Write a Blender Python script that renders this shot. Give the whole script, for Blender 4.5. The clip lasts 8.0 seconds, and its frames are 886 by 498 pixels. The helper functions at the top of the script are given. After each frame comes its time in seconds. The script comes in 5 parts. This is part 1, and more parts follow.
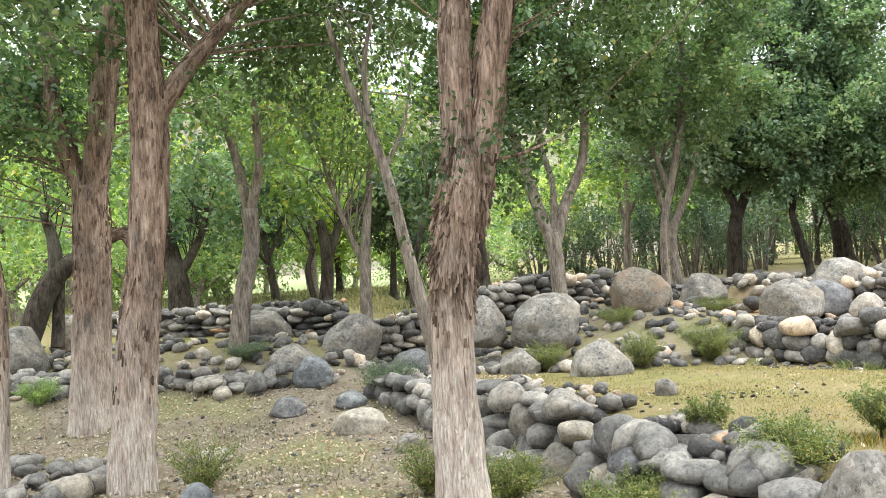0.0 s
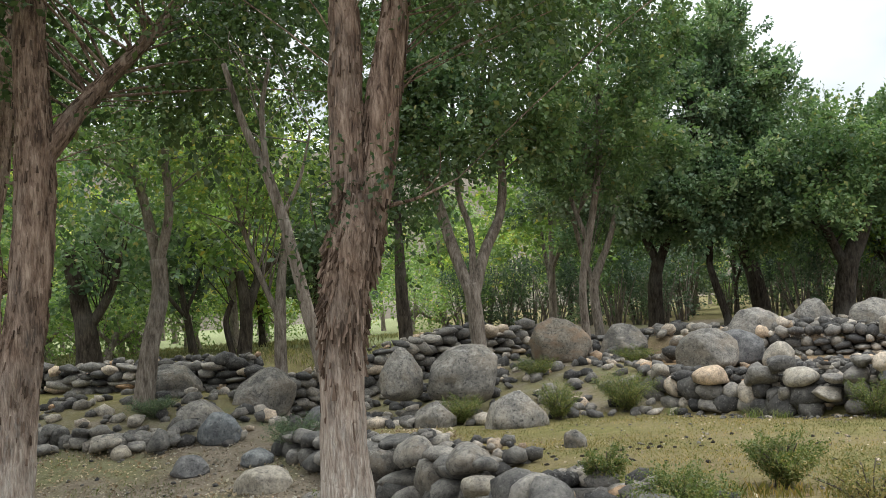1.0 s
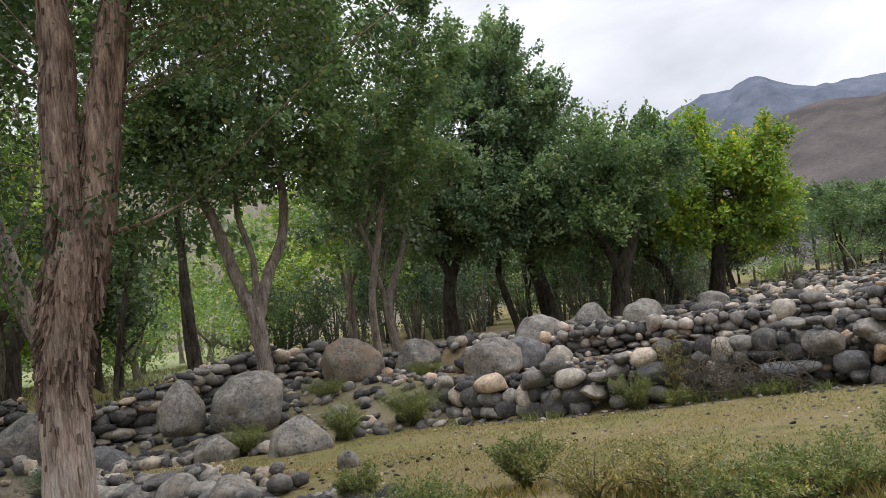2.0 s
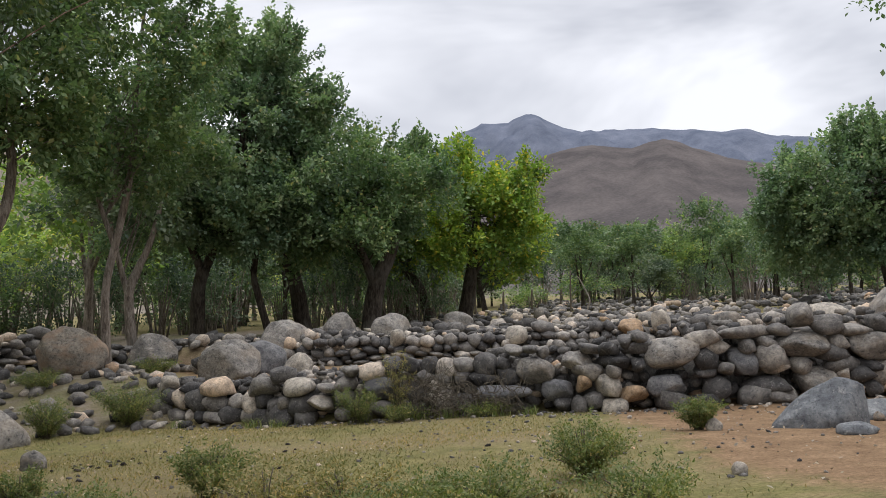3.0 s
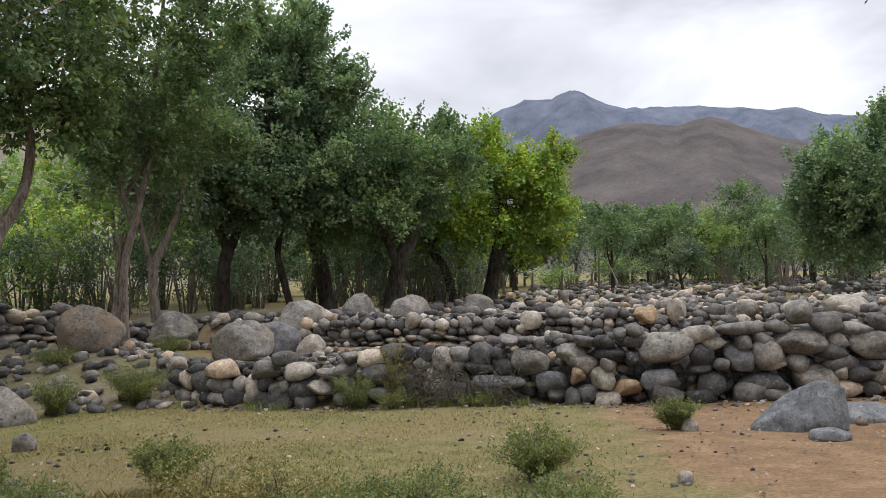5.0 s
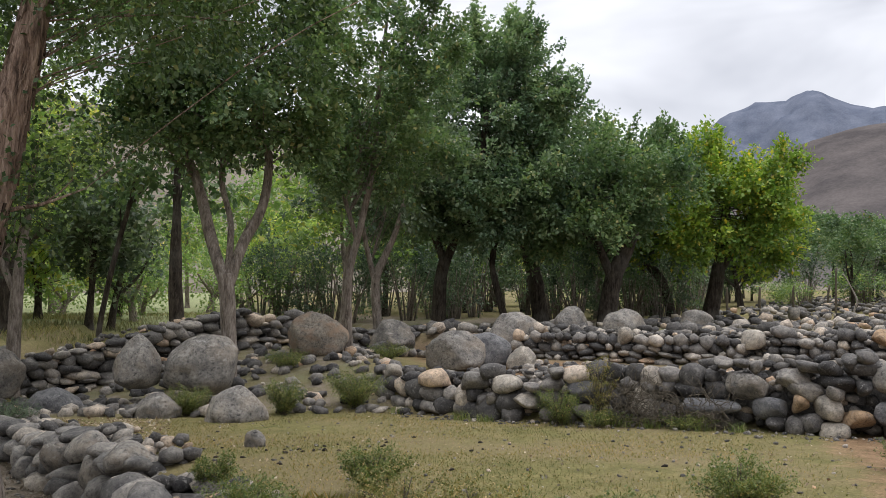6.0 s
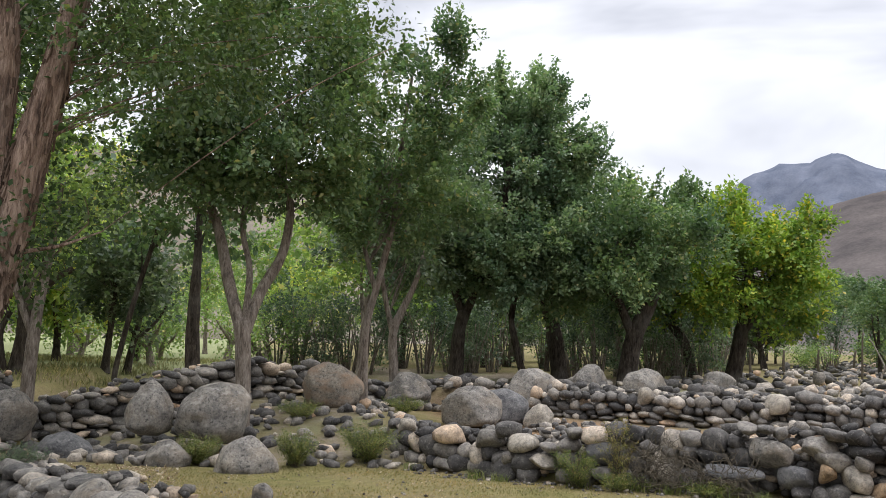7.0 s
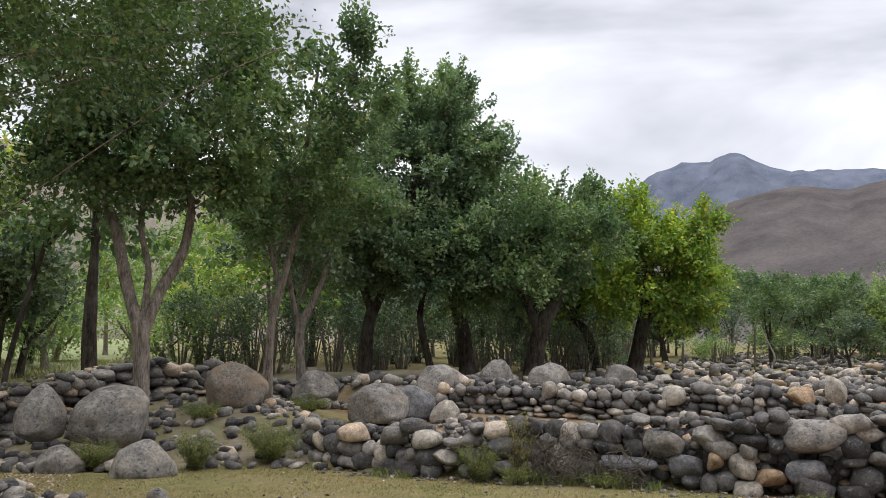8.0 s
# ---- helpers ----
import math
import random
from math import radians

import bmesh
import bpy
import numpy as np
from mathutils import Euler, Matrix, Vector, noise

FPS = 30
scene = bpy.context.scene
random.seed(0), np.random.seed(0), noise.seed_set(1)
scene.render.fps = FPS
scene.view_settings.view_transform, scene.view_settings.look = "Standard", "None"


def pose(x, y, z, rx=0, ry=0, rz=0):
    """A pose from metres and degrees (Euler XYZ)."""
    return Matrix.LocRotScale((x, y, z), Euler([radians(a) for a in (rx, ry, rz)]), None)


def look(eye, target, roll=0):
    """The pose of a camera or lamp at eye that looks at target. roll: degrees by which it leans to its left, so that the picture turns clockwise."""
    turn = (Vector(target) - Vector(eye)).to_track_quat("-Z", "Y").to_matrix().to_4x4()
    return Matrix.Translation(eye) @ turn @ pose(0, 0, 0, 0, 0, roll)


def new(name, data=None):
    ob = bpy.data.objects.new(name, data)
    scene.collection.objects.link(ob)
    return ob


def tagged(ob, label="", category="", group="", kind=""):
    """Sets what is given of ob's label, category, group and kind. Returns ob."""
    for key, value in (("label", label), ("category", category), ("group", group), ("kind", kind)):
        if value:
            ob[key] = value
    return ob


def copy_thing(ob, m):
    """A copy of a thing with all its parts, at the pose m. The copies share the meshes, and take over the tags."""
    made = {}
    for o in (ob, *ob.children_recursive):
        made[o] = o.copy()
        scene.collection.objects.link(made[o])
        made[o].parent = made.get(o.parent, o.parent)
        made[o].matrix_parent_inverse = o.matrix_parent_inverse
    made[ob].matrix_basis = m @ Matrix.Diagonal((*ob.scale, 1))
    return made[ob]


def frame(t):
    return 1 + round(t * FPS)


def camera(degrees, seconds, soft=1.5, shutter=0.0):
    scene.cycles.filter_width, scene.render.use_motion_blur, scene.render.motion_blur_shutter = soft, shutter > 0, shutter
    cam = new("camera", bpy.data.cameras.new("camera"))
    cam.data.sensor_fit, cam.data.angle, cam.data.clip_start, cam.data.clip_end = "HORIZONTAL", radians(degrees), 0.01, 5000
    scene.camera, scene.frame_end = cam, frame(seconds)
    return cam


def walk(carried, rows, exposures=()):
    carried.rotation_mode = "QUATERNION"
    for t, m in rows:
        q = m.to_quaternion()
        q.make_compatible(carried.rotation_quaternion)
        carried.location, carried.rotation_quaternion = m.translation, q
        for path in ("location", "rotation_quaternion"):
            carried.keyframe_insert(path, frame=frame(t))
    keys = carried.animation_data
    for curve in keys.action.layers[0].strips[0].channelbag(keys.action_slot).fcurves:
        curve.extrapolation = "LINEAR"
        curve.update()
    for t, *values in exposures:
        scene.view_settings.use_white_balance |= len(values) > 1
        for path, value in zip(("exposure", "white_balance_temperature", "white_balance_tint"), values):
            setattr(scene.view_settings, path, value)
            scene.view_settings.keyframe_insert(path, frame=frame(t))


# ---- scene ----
cam = camera(55.7, 8.0, soft=0.62)
PATH = [
    (0, (0.004, 0.002, 1.597), (-0.05, 2.001, 1.637), -3.4),
    (0.5, (0.126, 0.103, 1.566), (0.126, 2.101, 1.643), -2.8),
    (1, (0.307, 0.194, 1.552), (0.418, 2.185, 1.707), -3.7),
    (1.2, (0.349, 0.254, 1.563), (0.584, 2.235, 1.713), -5.5),
    (2.3, (0.969, 0.127, 1.485), (1.675, 1.991, 1.647), -5.9),
    (2.5, (1.04, 0.073, 1.495), (1.878, 1.883, 1.638), -4.3),
    (3, (1.203, 0.076, 1.514), (2.253, 1.773, 1.641), -2.2),
    (3.5, (1.326, -0.006, 1.506), (2.417, 1.668, 1.593), -0.8),
    (4, (1.45, -0.191, 1.621), (2.536, 1.487, 1.696), -0.7),
    (4.2, (1.498, -0.23, 1.67), (2.579, 1.451, 1.739), -0.7),
    (5.3, (1.756, -0.311, 1.7), (2.579, 1.51, 1.777), -1.0),
    (5.5, (1.775, -0.342, 1.72), (2.464, 1.533, 1.799), -0.7),
    (6, (1.827, -0.4, 1.766), (2.314, 1.537, 1.867), -0.0),
    (6.5, (1.87, -0.349, 1.781), (2.315, 1.589, 1.99), 0.3),
    (7, (1.883, -0.282, 1.785), (2.318, 1.657, 2.01), 1.7),
    (7.5, (1.921, -0.281, 1.781), (2.365, 1.656, 2.008), 1.5),
    (8, (2.003, -0.352, 1.807), (2.639, 1.531, 2.028), 0.9),
]
EXPOSURES = [(t, e, 6250, 5 if t < 1.1 else 9 if t < 2 else 12) for t, e in [(0.0, 1.5), (0.5, 0.96), (0.8, 0.64), (1.0, 0.42), (1.2, 0.25), (2.3, 0.08), (3.0, -0.03), (4.0, 0.14), (5.5, 0.05), (6.0, 0.06), (6.5, 0.29), (7.5, 0.29), (8.0, 0.09)]]
walk(cam, [(t, look(eye, target, roll)) for t, eye, target, roll in PATH], EXPOSURES)

# ---- sky and sun ----
SUN_ELEVATION, SUN_AZIMUTH = radians(52), radians(75)
world = bpy.data.worlds.new("overcast_sky")
scene.world = world
world.use_nodes = True
wn, wl = world.node_tree.nodes, world.node_tree.links
wn.clear()
w_out = wn.new("ShaderNodeOutputWorld")
w_clear = wn.new("ShaderNodeBackground")
w_cloud = wn.new("ShaderNodeBackground")
w_mix = wn.new("ShaderNodeMixShader")
sky = wn.new("ShaderNodeTexSky")
sky.sky_type, sky.sun_disc = "NISHITA", False
sky.sun_elevation, sky.sun_rotation = SUN_ELEVATION, SUN_AZIMUTH
w_clear.inputs[1].default_value = 0.1
wl.new(sky.outputs[0], w_clear.inputs[0])
w_co = wn.new("ShaderNodeTexCoord")
w_map = wn.new("ShaderNodeMapping")
w_map.inputs["Rotation"].default_value = (0, 0, radians(27))
w_map.inputs["Scale"].default_value = (1.0, 1.0, 2.6)
w_noise = wn.new("ShaderNodeTexNoise")
w_noise.inputs["Scale"].default_value = 1.9
w_noise.inputs["Detail"].default_value = 5
w_noise.inputs["Roughness"].default_value = 0.5
w_noise.inputs["Distortion"].default_value = 0.4
w_ramp = wn.new("ShaderNodeValToRGB")
w_ramp.color_ramp.elements[0].position, w_ramp.color_ramp.elements[0].color = 0.38, (0.47, 0.485, 0.53, 1)
w_ramp.color_ramp.elements[1].position, w_ramp.color_ramp.elements[1].color = 0.58, (1.06, 1.06, 1.07, 1)
wl.new(w_co.outputs["Generated"], w_map.inputs[0])
wl.new(w_map.outputs[0], w_noise.inputs["Vector"])
wl.new(w_noise.outputs["Fac"], w_ramp.inputs[0])
wl.new(w_ramp.outputs[0], w_cloud.inputs[0])
w_sep = wn.new("ShaderNodeSeparateXYZ")
w_high = wn.new("ShaderNodeMapRange")
w_high.interpolation_type = "SMOOTHSTEP"
for slot, value in zip(range(1, 5), (0.52, 1.0, 1.0, 3.7)):
    w_high.inputs[slot].default_value = value
wl.new(w_co.outputs["Generated"], w_sep.inputs[0])
wl.new(w_sep.outputs[2], w_high.inputs[0])
wl.new(w_high.outputs[0], w_cloud.inputs[1])
w_mix.inputs[0].default_value = 0.93
wl.new(w_clear.outputs[0], w_mix.inputs[1])
wl.new(w_cloud.outputs[0], w_mix.inputs[2])
wl.new(w_mix.outputs[0], w_out.inputs[0])

sun_data = bpy.data.lights.new("sun", "SUN")
sun_data.energy, sun_data.angle, sun_data.color = 1.2, radians(30), (1.0, 0.97, 0.92)
sun = new("sun", sun_data)
sun_from = Vector((math.sin(SUN_AZIMUTH) * math.cos(SUN_ELEVATION), math.cos(SUN_AZIMUTH) * math.cos(SUN_ELEVATION), math.sin(SUN_ELEVATION)))
sun.matrix_world = look(sun_from * 80, (0, 0, 0))


# ---- materials ----
def material(name, rough=0.9, spec=0.25):
    m = bpy.data.materials.new(name)
    m.use_nodes = True
    n, l = m.node_tree.nodes, m.node_tree.links
    b = n["Principled BSDF"]
    b.inputs["Roughness"].default_value = rough
    b.inputs["Specular IOR Level"].default_value = spec
    return m, n, l, b


def noise_node(n, l, scale, detail=5, rough=0.6, stretch=None, coords="Object"):
    co = n.new("ShaderNodeTexCoord")
    t = n.new("ShaderNodeTexNoise")
    t.inputs["Scale"].default_value, t.inputs["Detail"].default_value, t.inputs["Roughness"].default_value = scale, detail, rough
    if stretch:
        mp = n.new("ShaderNodeMapping")
        mp.inputs["Scale"].default_value = stretch
        l.new(co.outputs[coords], mp.inputs[0])
        l.new(mp.outputs[0], t.inputs["Vector"])
    else:
        l.new(co.outputs[coords], t.inputs["Vector"])
    return t.outputs["Fac"]


def ramp(n, l, fac, stops, mode="LINEAR"):
    r = n.new("ShaderNodeValToRGB")
    r.color_ramp.interpolation = mode
    e = r.color_ramp.elements
    while len(e) < len(stops):
        e.new(0.5)
    for k, (p, c) in enumerate(stops):
        e[k].position, e[k].color = p, (*c, 1) if len(c) == 3 else c
    l.new(fac, r.inputs[0])
    return r.outputs[0]


def mix(n, l, fac, a, b, mode="MIX"):
    m = n.new("ShaderNodeMix")
    m.data_type, m.blend_type = "RGBA", mode
    for value, slot in ((fac, 0), (a, 6), (b, 7)):
        if isinstance(value, (int, float)):
            m.inputs[slot].default_value = value
        elif isinstance(value, tuple):
            m.inputs[slot].default_value = (*value, 1)
        else:
            l.new(value, m.inputs[slot])
    return m.outputs[2]


def bump(n, l, b, height, strength, distance):
    k = n.new("ShaderNodeBump")
    k.inputs["Strength"].default_value, k.inputs["Distance"].default_value = strength, distance
    l.new(height, k.inputs["Height"])
    l.new(k.outputs[0], b.inputs["Normal"])


def place_vector(n, l, rnd):
    """The point in the world, shifted at random for each stone, so that grain has its true size on stones of any size."""
    shift = n.new("ShaderNodeVectorMath")
    shift.operation = "MULTIPLY_ADD"
    shift.inputs[1].default_value = (37, 53, 29)
    l.new(rnd, shift.inputs[0])
    l.new(n.new("ShaderNodeNewGeometry").outputs["Position"], shift.inputs[2])
    return shift.outputs[0]


def noise_at(n, l, vector, scale, detail=5, rough=0.6):
    t = n.new("ShaderNodeTexNoise")
    t.inputs["Scale"].default_value, t.inputs["Detail"].default_value, t.inputs["Roughness"].default_value = scale, detail, rough
    l.new(vector, t.inputs["Vector"])
    return t.outputs["Fac"]


def stone_material(name, tones, scale=4.0, island=False, speck=0.5, grit=0.42):
    """River stone: a tone for each stone, cloudy staining, mineral grain, pale lichen spots. scale: features to the metre."""
    m, n, l, b = material(name, 0.88, 0.22)
    if island:
        rnd = n.new("ShaderNodeNewGeometry").outputs["Random Per Island"]
    else:
        rnd = n.new("ShaderNodeObjectInfo").outputs["Random"]
    at = place_vector(n, l, rnd)
    base = ramp(n, l, rnd, tones)
    cloud = noise_at(n, l, at, 1.7 * scale, 6, 0.68)
    shaded = mix(n, l, 1.0, base, ramp(n, l, cloud, [(0.30, (0.40, 0.40, 0.42)), (0.5, (0.86, 0.85, 0.83)), (0.68, (1.3, 1.27, 1.2))]), "MULTIPLY")
    grain = noise_at(n, l, at, 9 * scale, 7, 0.7)
    grained = mix(n, l, grit, shaded, ramp(n, l, grain, [(0.36, (0.36, 0.35, 0.34)), (0.58, (1.05, 1.05, 1.05))]), "MULTIPLY")
    pits = noise_at(n, l, at, 6.5 * scale, 9, 0.85)
    grained = mix(n, l, min(1.0, grit * 1.7), grained, ramp(n, l, pits, [(0.40, (0.30, 0.30, 0.31)), (0.47, (1, 1, 1)), (0.60, (1.12, 1.1, 1.06))]), "MULTIPLY")
    spots = noise_at(n, l, at, 4.6 * scale, 8, 0.78)
    spotted = mix(n, l, ramp(n, l, spots, [(0.56, (0, 0, 0)), (0.66, (speck, speck, speck))]), grained, (0.46, 0.44, 0.40))
    l.new(spotted, b.inputs["Base Color"])
    bump(n, l, b, mix(n, l, 0.5, pits, spots), 0.9, 0.035)
    return m


GREY_TONES = [(0.0, (0.072, 0.069, 0.068)), (0.35, (0.135, 0.127, 0.121)), (0.62, (0.22, 0.205, 0.188)), (0.8, (0.37, 0.338, 0.298)),
              (0.92, (0.58, 0.51, 0.43)), (0.98, (0.59, 0.445, 0.315)), (1.0, (0.59, 0.38, 0.235))]
STONE = stone_material("wall_stone", GREY_TONES)
RUBBLE = stone_material("rubble_stone", GREY_TONES, 5.0, island=True)
BOULDER = stone_material("boulder_stone", [(0.0, (0.19, 0.177, 0.161)), (0.6, (0.25, 0.233, 0.212)), (1.0, (0.31, 0.289, 0.262))], 2.6, speck=0.3, grit=0.6)
PALE = stone_material("pale_stone", [(0.0, (0.39, 0.35, 0.295)), (1.0, (0.47, 0.425, 0.36))])
ORANGE = stone_material("orange_stone", [(0.0, (0.42, 0.285, 0.175)), (1.0, (0.46, 0.33, 0.21))])
SLATE = stone_material("dark_stone", [(0.0, (0.161, 0.159, 0.163)), (1.0, (0.230, 0.227, 0.230))])
BLUISH = stone_material("blue_grey_stone", [(0.0, (0.19, 0.20, 0.212)), (1.0, (0.235, 0.243, 0.25))], 3.4)


def rusty_boulder():
    m = stone_material("rust_streaked_stone", [(0.0, (0.27, 0.24, 0.20)), (1.0, (0.31, 0.275, 0.23))], 2.6, speck=0.25, grit=0.6)
    n, l = m.node_tree.nodes, m.node_tree.links
    slot = n["Principled BSDF"].inputs["Base Color"]
    rust = noise_node(n, l, 1.3, 6, 0.68, (1, 1, 1.3))
    l.new(mix(n, l, ramp(n, l, rust, [(0.44, (0, 0, 0)), (0.62, (0.75, 0.75, 0.75))]), slot.links[0].from_socket, (0.30, 0.20, 0.13)), slot)
    return m


RUSTY = rusty_boulder()


def weathered(m):
    """Brown staining and pale lichen patches over a boulder's grey."""
    n, l = m.node_tree.nodes, m.node_tree.links
    slot = n["Principled BSDF"].inputs["Base Color"]
    stain = noise_node(n, l, 1.3, 6, 0.65)
    col = mix(n, l, ramp(n, l, stain, [(0.47, (0, 0, 0)), (0.64, (0.6, 0.6, 0.6))]), slot.links[0].from_socket, (0.27, 0.215, 0.155))
    lichen = noise_node(n, l, 2.6, 9, 0.78)
    l.new(mix(n, l, ramp(n, l, lichen, [(0.55, (0, 0, 0)), (0.62, (0.5, 0.5, 0.5))]), col, (0.42, 0.405, 0.375)), slot)


weathered(BOULDER)


def bark_material(name, deep, mid, pale, whitening=0.0):
    """Scaly bark: upright plates of differing tone parted by dark cracks, with a pale weathered layer in places."""
    m, n, l, b = material(name, 0.92, 0.15)
    co = n.new("ShaderNodeTexCoord")
    wob = n.new("ShaderNodeTexNoise")
    wob.inputs["Scale"].default_value, wob.inputs["Detail"].default_value = 7, 5
    l.new(co.outputs["Object"], wob.inputs["Vector"])
    shifted = n.new("ShaderNodeVectorMath")
    shifted.operation = "MULTIPLY_ADD"
    shifted.inputs[1].default_value = (0.05, 0.05, 0.12)
    l.new(wob.outputs["Color"], shifted.inputs[0])
    l.new(co.outputs["Object"], shifted.inputs[2])
    squeeze = n.new("ShaderNodeMapping")
    squeeze.inputs["Scale"].default_value = (40, 40, 5.5)
    l.new(shifted.outputs[0], squeeze.inputs[0])
    cell, edge = n.new("ShaderNodeTexVoronoi"), n.new("ShaderNodeTexVoronoi")
    edge.feature = "DISTANCE_TO_EDGE"
    for v in (cell, edge):
        v.inputs["Scale"].default_value = 1.0
        l.new(squeeze.outputs[0], v.inputs["Vector"])
    tone = n.new("ShaderNodeSeparateColor")
    l.new(cell.outputs["Color"], tone.inputs[0])
    plates = noise_node(n, l, 7, 6, 0.68, (1.4, 1.4, 0.4))
    fine = noise_node(n, l, 50, 6, 0.72, (1, 1, 0.13))
    blend = n.new("ShaderNodeMath")
    blend.operation = "MULTIPLY_ADD"
    blend.inputs[1].default_value = 0.13
    l.new(tone.outputs[0], blend.inputs[0])
    l.new(plates, blend.inputs[2])
    col = ramp(n, l, blend.outputs[0], [(0.40, deep), (0.53, mid), (0.74, pale)])
    broad = noise_node(n, l, 1.3, 3, 0.5)
    col = mix(n, l, ramp(n, l, broad, [(0.48, (0, 0, 0)), (0.64, (0.4, 0.4, 0.4))]), col, (0.20, 0.185, 0.165))
    if whitening:
        wash = noise_node(n, l, 6, 6, 0.65, (1, 1, 0.35))
        ge = n.new("ShaderNodeAttribute")
        ge.attribute_name = "wash"
        w = n.new("ShaderNodeMath")
        w.operation = "MULTIPLY"
        l.new(ramp(n, l, wash, [(0.32, (0.3, 0.3, 0.3)), (0.54, (whitening, whitening, whitening))]), w.inputs[0])
        l.new(ge.outputs["Fac"], w.inputs[1])
        streak = noise_node(n, l, 30, 6, 0.65, (1.5, 1.5, 0.16))
        col = mix(n, l, w.outputs[0], col, ramp(n, l, streak, [(0.30, (0.32, 0.25, 0.205)), (0.46, (0.49, 0.42, 0.36)), (0.66, (0.64, 0.585, 0.52))]))
    col = mix(n, l, 0.75, col, ramp(n, l, fine, [(0.38, (0.5, 0.46, 0.44)), (0.54, (1, 1, 1)), (0.7, (1.25, 1.25, 1.25))]), "MULTIPLY")
    cracks = ramp(n, l, edge.outputs["Distance"], [(0.0, (0.42, 0.36, 0.33)), (0.06, (1, 1, 1))])
    patchy = noise_node(n, l, 11, 4, 0.6, (1, 1, 0.5))
    col = mix(n, l, ramp(n, l, patchy, [(0.46, (0.0, 0.0, 0.0)), (0.68, (0.6, 0.6, 0.6))]), col, cracks, "MULTIPLY")
    l.new(col, b.inputs["Base Color"])
    bump(n, l, b, mix(n, l, 0.2, mix(n, l, 0.5, blend.outputs[0], fine), ramp(n, l, edge.outputs["Distance"], [(0.0, (0, 0, 0)), (0.2, (1, 1, 1))])), 1.0, 0.035)
    return m


BARK_RED = bark_material("flaking_reddish_bark", (0.075, 0.052, 0.041), (0.25, 0.172, 0.13), (0.43, 0.325, 0.255), 1.0)


def flake_material():
    m, n, l, b = material("bark_flakes", 0.9, 0.15)
    rnd = n.new("ShaderNodeNewGeometry").outputs["Random Per Island"]
    col = ramp(n, l, rnd, [(0.0, (0.07, 0.05, 0.038)), (0.4, (0.15, 0.104, 0.078)), (0.8, (0.24, 0.17, 0.13)), (1.0, (0.32, 0.24, 0.19))])
    fine = noise_node(n, l, 40, 5, 0.7, (1, 1, 0.25))
    l.new(mix(n, l, 0.7, col, ramp(n, l, fine, [(0.34, (0.45, 0.43, 0.40)), (0.62, (1, 1, 1))]), "MULTIPLY"), b.inputs["Base Color"])
    bump(n, l, b, fine, 0.8, 0.02)
    return m


FLAKES = flake_material()
BARK_GREY = bark_material("grey_bark", (0.10, 0.082, 0.066), (0.23, 0.19, 0.155), (0.37, 0.32, 0.27))
BARK_PALE = bark_material("pale_grey_bark", (0.16, 0.14, 0.12), (0.34, 0.30, 0.26), (0.48, 0.44, 0.39))
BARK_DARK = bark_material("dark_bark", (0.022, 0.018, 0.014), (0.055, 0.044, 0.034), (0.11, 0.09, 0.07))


def leaf_material(name, tones, back):
    m, n, l, b = material(name, 0.5, 0.24)
    rnd = n.new("ShaderNodeNewGeometry").outputs["Random Per Island"]
    col = ramp(n, l, rnd, tones)
    patch = noise_node(n, l, 0.55, 3, 0.5)
    col = mix(n, l, 1.0, col, ramp(n, l, patch, [(0.35, (0.62, 0.68, 0.72)), (0.65, (1.2, 1.14, 0.95))]), "MULTIPLY")
    l.new(col, b.inputs["Base Color"])
    tr = n.new("ShaderNodeBsdfTranslucent")
    l.new(mix(n, l, 1.0, col, back, "MULTIPLY"), tr.inputs["Color"])
    mx = n.new("ShaderNodeMixShader")
    mx.inputs[0].default_value = 0.33
    l.new(b.outputs[0], mx.inputs[1])
    l.new(tr.outputs[0], mx.inputs[2])
    l.new(mx.outputs[0], n["Material Output"].inputs["Surface"])
    return m


LEAF_DARK = leaf_material("dark_green_leaves", [(0, (0.090, 0.145, 0.075)), (0.6, (0.152, 0.220, 0.110)), (0.95, (0.222, 0.278, 0.152)), (1, (0.388, 0.326, 0.152))], (1.25, 1.5, 0.85))
# darker copy of dark_green_leaves: shade under the near crowns is put into the colour
LEAF_SHADED = leaf_material("shaded_green_leaves", [(0, (0.045, 0.075, 0.032)), (0.6, (0.078, 0.115, 0.05)), (0.95, (0.115, 0.15, 0.07)), (1, (0.2, 0.19, 0.08))], (1.2, 1.4, 0.8))
LEAF_COOL = leaf_material("deep_green_leaves", [(0, (0.120, 0.183, 0.110)), (0.6, (0.198, 0.274, 0.161)), (0.96, (0.292, 0.352, 0.231)), (1, (0.393, 0.361, 0.194))], (1.2, 1.45, 0.9))
LEAF_BLUE = leaf_material("greyish_green_leaves", [(0, (0.085, 0.115, 0.077)), (0.6, (0.132, 0.168, 0.108)), (1, (0.21, 0.232, 0.16))], (1.2, 1.5, 0.9))
LEAF_MID = leaf_material("mid_green_leaves", [(0, (0.160, 0.231, 0.095)), (0.6, (0.247, 0.331, 0.137)), (0.94, (0.349, 0.399, 0.171)), (1, (0.700, 0.533, 0.171))], (1.5, 1.8, 0.8))
LEAF_YELLOW = leaf_material("yellowing_green_leaves", [(0, (0.132, 0.233, 0.054)), (0.5, (0.226, 0.328, 0.076)), (0.9, (0.342, 0.414, 0.090)), (0.955, (0.508, 0.451, 0.096)), (1, (0.651, 0.476, 0.096))], (1.6, 1.7, 0.7))
